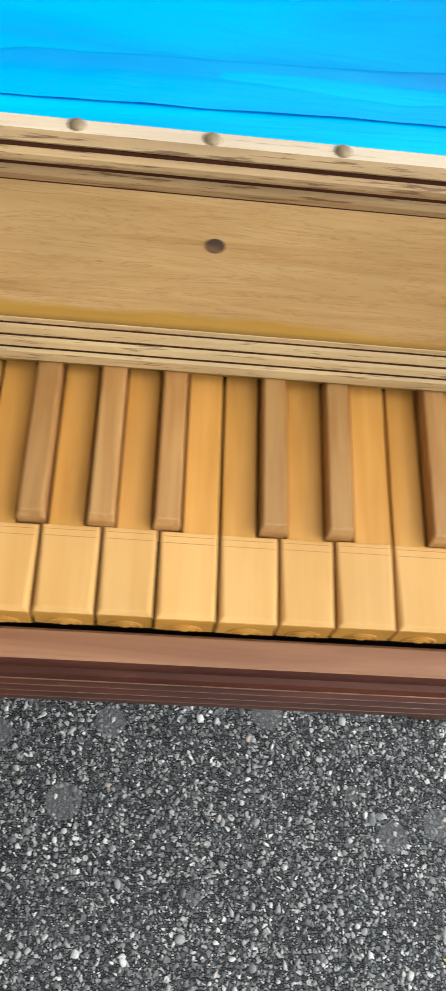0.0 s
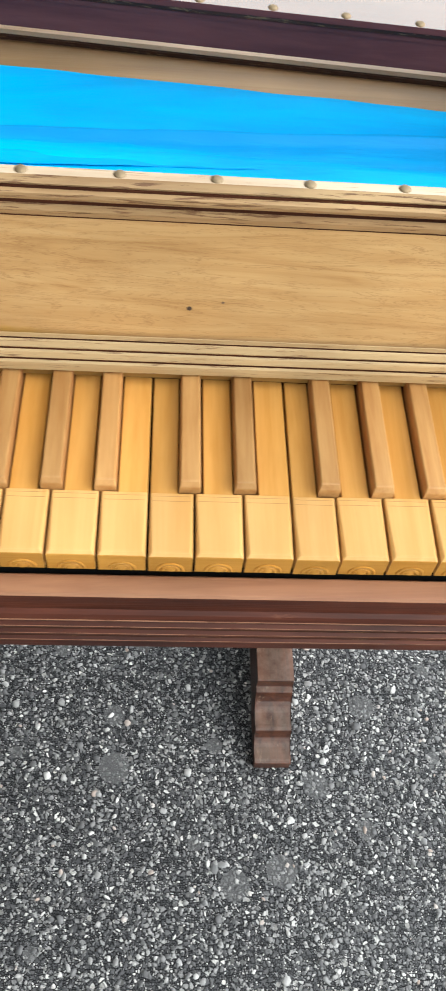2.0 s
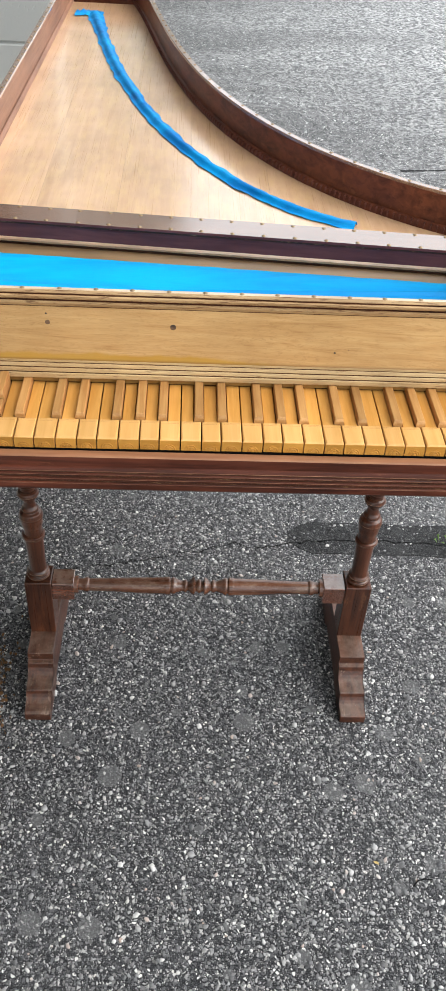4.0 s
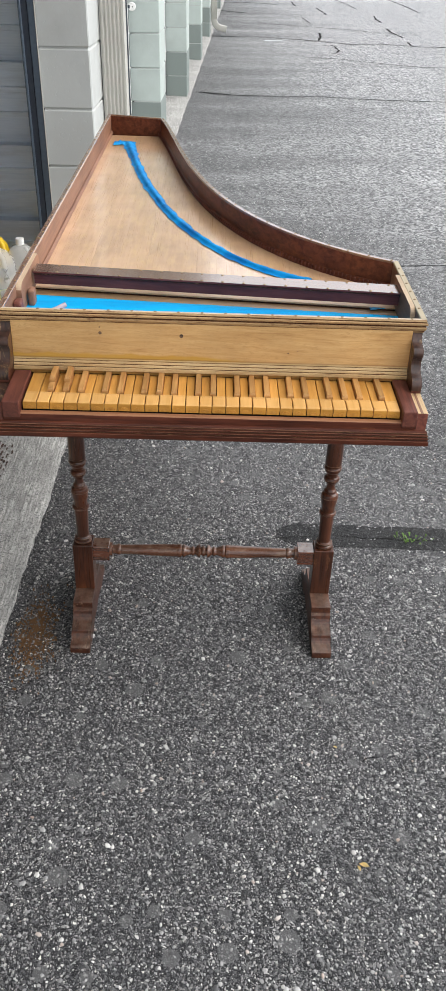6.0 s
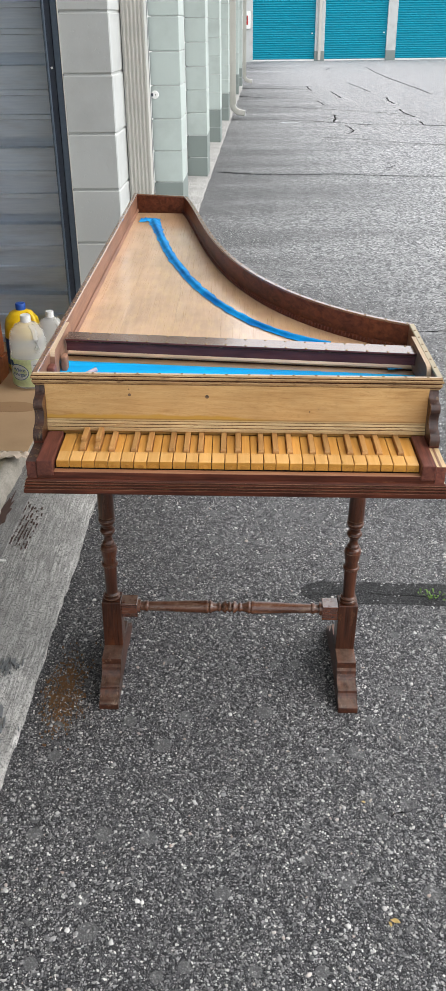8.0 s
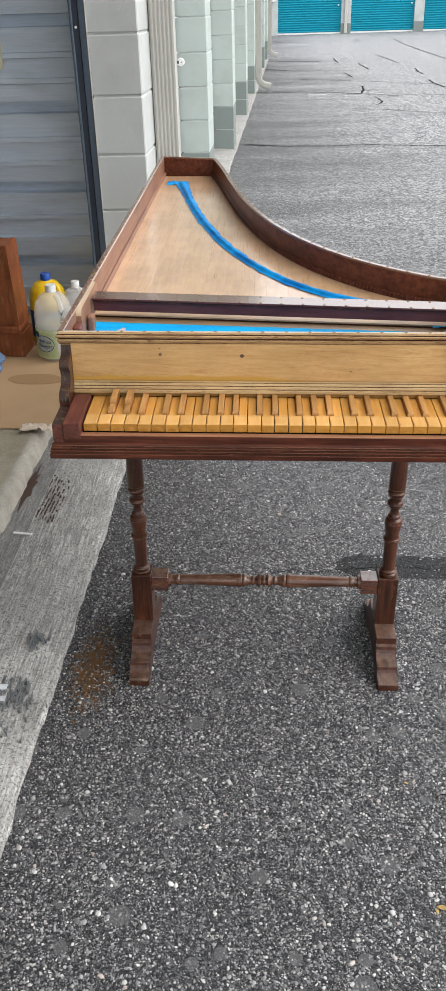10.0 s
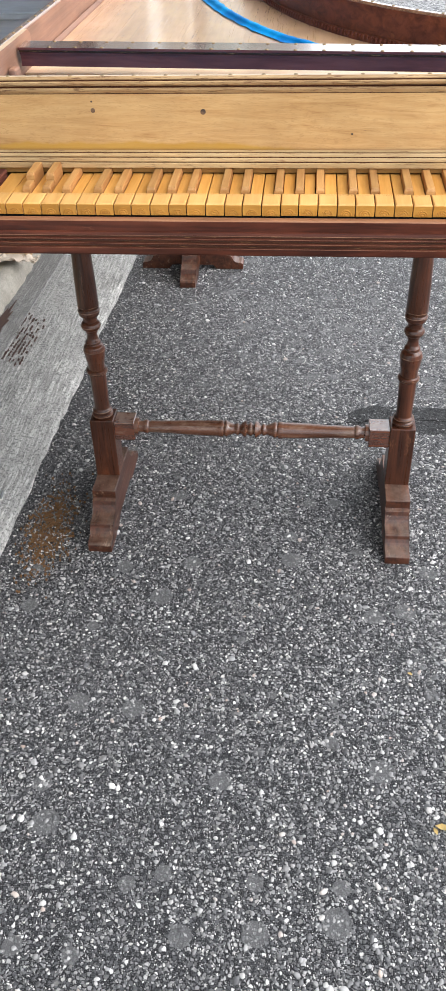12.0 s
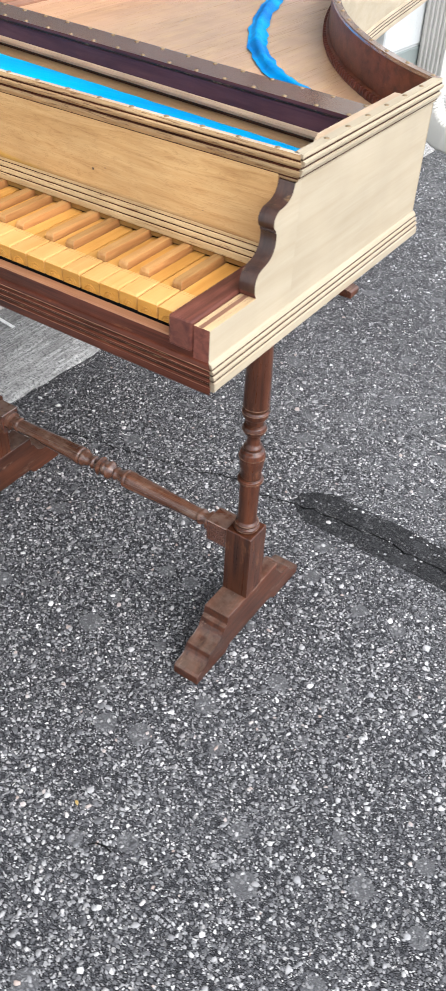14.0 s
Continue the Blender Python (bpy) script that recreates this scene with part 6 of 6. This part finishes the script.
for pts, wide in (
    ([(3.14, 23.12), (3.22, 21.79), (3.26, 20.37), (3.29, 19.51)], 0.0150),
    ([(1.93, 8.28), (2.02, 8.45), (2.08, 8.54)], 0.0100),
):
    crack(pts, wide, 22)
crack([(0.1, 2.85), (0.8, 2.83), (1.18, 2.83)], 0.003, 12)
crack([(1.18, 2.83), (1.33, 2.85), (1.55, 2.87), (2.2, 2.90), (3.5, 2.94)], 0.009, 13)
x, y = (1.17, 13.05)
solo("paper_scrap", prism(bmesh.new(), [(-0.16, -0.02), (-0.02, -0.035), (0.16, 0.01), (0.12, 0.05), (0.0, 0.02), (-0.12, 0.03)], 0.0, 0.004, "z"), M["road_paint"], "flat pale paper scrap on the far asphalt", "scrap", m=Matrix.Translation((x, y, ground_z(x, y) + 0.002)))


def weed():
    bm = bmesh.new()
    rnd = random.Random(6)
    for k in range(26):
        a, r = rnd.uniform(0, 6.28), rnd.uniform(0.006, 0.035)
        x, y = r * 1.5 * math.cos(a), r * 0.6 * math.sin(a)
        l, h, w = rnd.uniform(0.006, 0.014), rnd.uniform(0.003, 0.016), rnd.uniform(0.002, 0.004)
        d = Vector((math.cos(a), math.sin(a), 0))
        s = Vector((-d.y, d.x, 0))
        b = Vector((x, y, 0.001))
        p = [b - s * w * 0.3, b + s * w * 0.3, b + d * l * 0.5 + s * w + Vector((0, 0, h)), b + d * l + Vector((0, 0, h * 0.8)), b + d * l * 0.5 - s * w + Vector((0, 0, h))]
        bm.faces.new([bm.verts.new(q) for q in p])
    return solo("weed_plant", bm, M["leaf"], "small green weed growing in the asphalt crack", "weed", m=Matrix.Translation((0.90, 0.566, 0.001)))


weed()
for k, (x, y, s, a) in enumerate(((0.628, -0.418, 0.010, 75), (0.604, -0.152, 0.005, 60), (0.618, -0.424, 0.006, 20))):
    bm = bmesh.new()
    o = [(0, -1), (0.45, -0.4), (0.5, 0.2), (0, 1), (-0.4, 0.25), (-0.35, -0.45)]
    f = bm.faces.new([bm.verts.new((px * s, py * s, 0.002 + 0.003 * abs(px))) for px, py in o])
    bmesh.ops.solidify(bm, geom=bm.faces[:], thickness=0.0005)
    solo("fallen_leaf", bm, M["dry_leaf"], "small dry yellow leaf on the asphalt", "leaf", m=Matrix.Translation((x, y, 0)) @ Matrix.Rotation(radians(a), 4, "Z"))


# loose and proud stone chips of the wearing course near the instrument
def chips(name, label, count, seed, size, spread, tones, sides=6, far=False):
    """Angular stones of many sizes, each a tilted ring with a broken flat top, thinning out with distance."""
    g = np.random.default_rng(seed)
    if far:
        x, y = g.uniform(-0.1, 2.7, count * 2), 0.95 + 5.5 * g.random(count * 2) ** 1.25
        fade = np.clip((y - 1.1) / 0.9, 0, 1) * np.clip((6.4 - y) / 2.5, 0, 1)
    else:
        x, y = g.uniform(-0.2, 1.75, count * 2), g.uniform(-0.95, 1.45, count * 2)
        fade = np.clip((1.45 - y) / 0.5, 0, 1) * np.clip((1.75 - x) / 0.4, 0, 1)
    sealed = (x > 0.54) & (abs(y - 0.56) < 0.05)
    bare = np.array([noise.noise((px * 2.3, py * 2.3, 4.0)) for px, py in zip(x, y)])
    keep = (x > -0.125 + 0.034 * y) & (g.random(count * 2) < fade * np.where(sealed, 0.25, 1.0) * (0.85 + 0.5 * bare))
    x, y = x[keep][:count], y[keep][:count]
    n = len(x)
    ground_at = np.array([ground_z(px, py) for px, py in zip(x, y)])
    r = np.clip(g.lognormal(math.log(size), spread, n), 0.0009, 0.0065 if not far else 0.009)
    turn, flat, high = g.uniform(0, 6.28, n), g.uniform(0.45, 1.0, n), r * g.uniform(0.25, 0.6, n)
    tx, ty = g.uniform(-0.35, 0.35, n), g.uniform(-0.35, 0.35, n)
    jag = g.uniform(0.72, 1.2, (n, sides))
    a = np.arange(sides) * 2 * np.pi / sides + g.uniform(-0.25, 0.25, (n, sides))
    co = np.zeros((n, 3, sides, 3))
    for ring, (s, h) in enumerate(((1.0, None), (0.94, 0.55), (0.58, 1.0))):
        px, py = r[:, None] * s * jag * np.cos(a), r[:, None] * s * jag * flat[:, None] * np.sin(a)
        co[:, ring, :, 0] = x[:, None] + px * np.cos(turn)[:, None] - py * np.sin(turn)[:, None]
        co[:, ring, :, 1] = y[:, None] + px * np.sin(turn)[:, None] + py * np.cos(turn)[:, None]
        co[:, ring, :, 2] = ground_at[:, None] + (-0.0008 if h is None else high[:, None] * h + px * tx[:, None] + py * ty[:, None])
    q = np.arange(sides)
    w = (q + 1) % sides
    quads = np.concatenate([np.stack([k * sides + q, k * sides + w, (k + 1) * sides + w, (k + 1) * sides + q], 1) for k in range(2)]).ravel()
    one = np.concatenate([quads, 2 * sides + q])
    loops = (one[None] + (np.arange(n) * 3 * sides)[:, None]).ravel()
    sizes = np.tile(np.r_[np.full(2 * sides, 4), sides], n)
    me = bpy.data.meshes.new(name)
    me.vertices.add(n * 3 * sides)
    me.vertices.foreach_set("co", co.ravel())
    me.loops.add(len(loops))
    me.loops.foreach_set("vertex_index", loops)
    me.polygons.add(len(sizes))
    me.polygons.foreach_set("loop_start", np.r_[0, np.cumsum(sizes)[:-1]])
    me.update(calc_edges=True)
    nn = Nodes(name)
    rnd = nn.add("NewGeometry").outputs["Random Per Island"]
    c = nn.ramp(rnd, tones)
    f = nn.noise(nn.coords(), 500.0, 3.0)
    me.materials.append(nn.done(nn.mix(nn.math("MULTIPLY", f, 0.5), c, (0.12, 0.12, 0.12)), 0.42, Specular_IOR_Level=0.5))
    return tagged(new(name, me), label, "gravel", kind="stuff")


chips("stone_chips", "grey stone chips set in the asphalt surface", 70000, 21, 0.0018, 0.42,
      [(0.0, (0.055, 0.055, 0.060)), (0.45, (0.13, 0.130, 0.134)), (0.78, (0.27, 0.268, 0.265)), (0.95, (0.44, 0.435, 0.425)), (1.0, (0.62, 0.61, 0.59))])
chips("pale_stones", "larger pale stones showing in the asphalt", 6500, 22, 0.0027, 0.34,
      [(0.0, (0.28, 0.28, 0.282)), (0.40, (0.44, 0.437, 0.43)), (0.72, (0.62, 0.612, 0.60)), (0.80, (0.44, 0.33, 0.27)), (0.86, (0.70, 0.69, 0.67)), (1.0, (0.84, 0.83, 0.80))], 7)
# tones are set pale to carry the sheen of the far lane
chips("lane_stones", "coarse pale stones further up the lane", 30000, 23, 0.0027, 0.38,
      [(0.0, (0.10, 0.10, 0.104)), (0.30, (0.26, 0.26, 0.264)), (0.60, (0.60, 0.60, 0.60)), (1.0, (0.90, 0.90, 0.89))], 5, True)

solo("twig", tube(bmesh.new(), [(0.656, -0.189, 0.003), (0.664, -0.181, 0.004), (0.676, -0.178, 0.004), (0.688, -0.179, 0.003)], 0.0010, 6), M["black"], "short curled black twig on the asphalt", "twig", smooth=True)
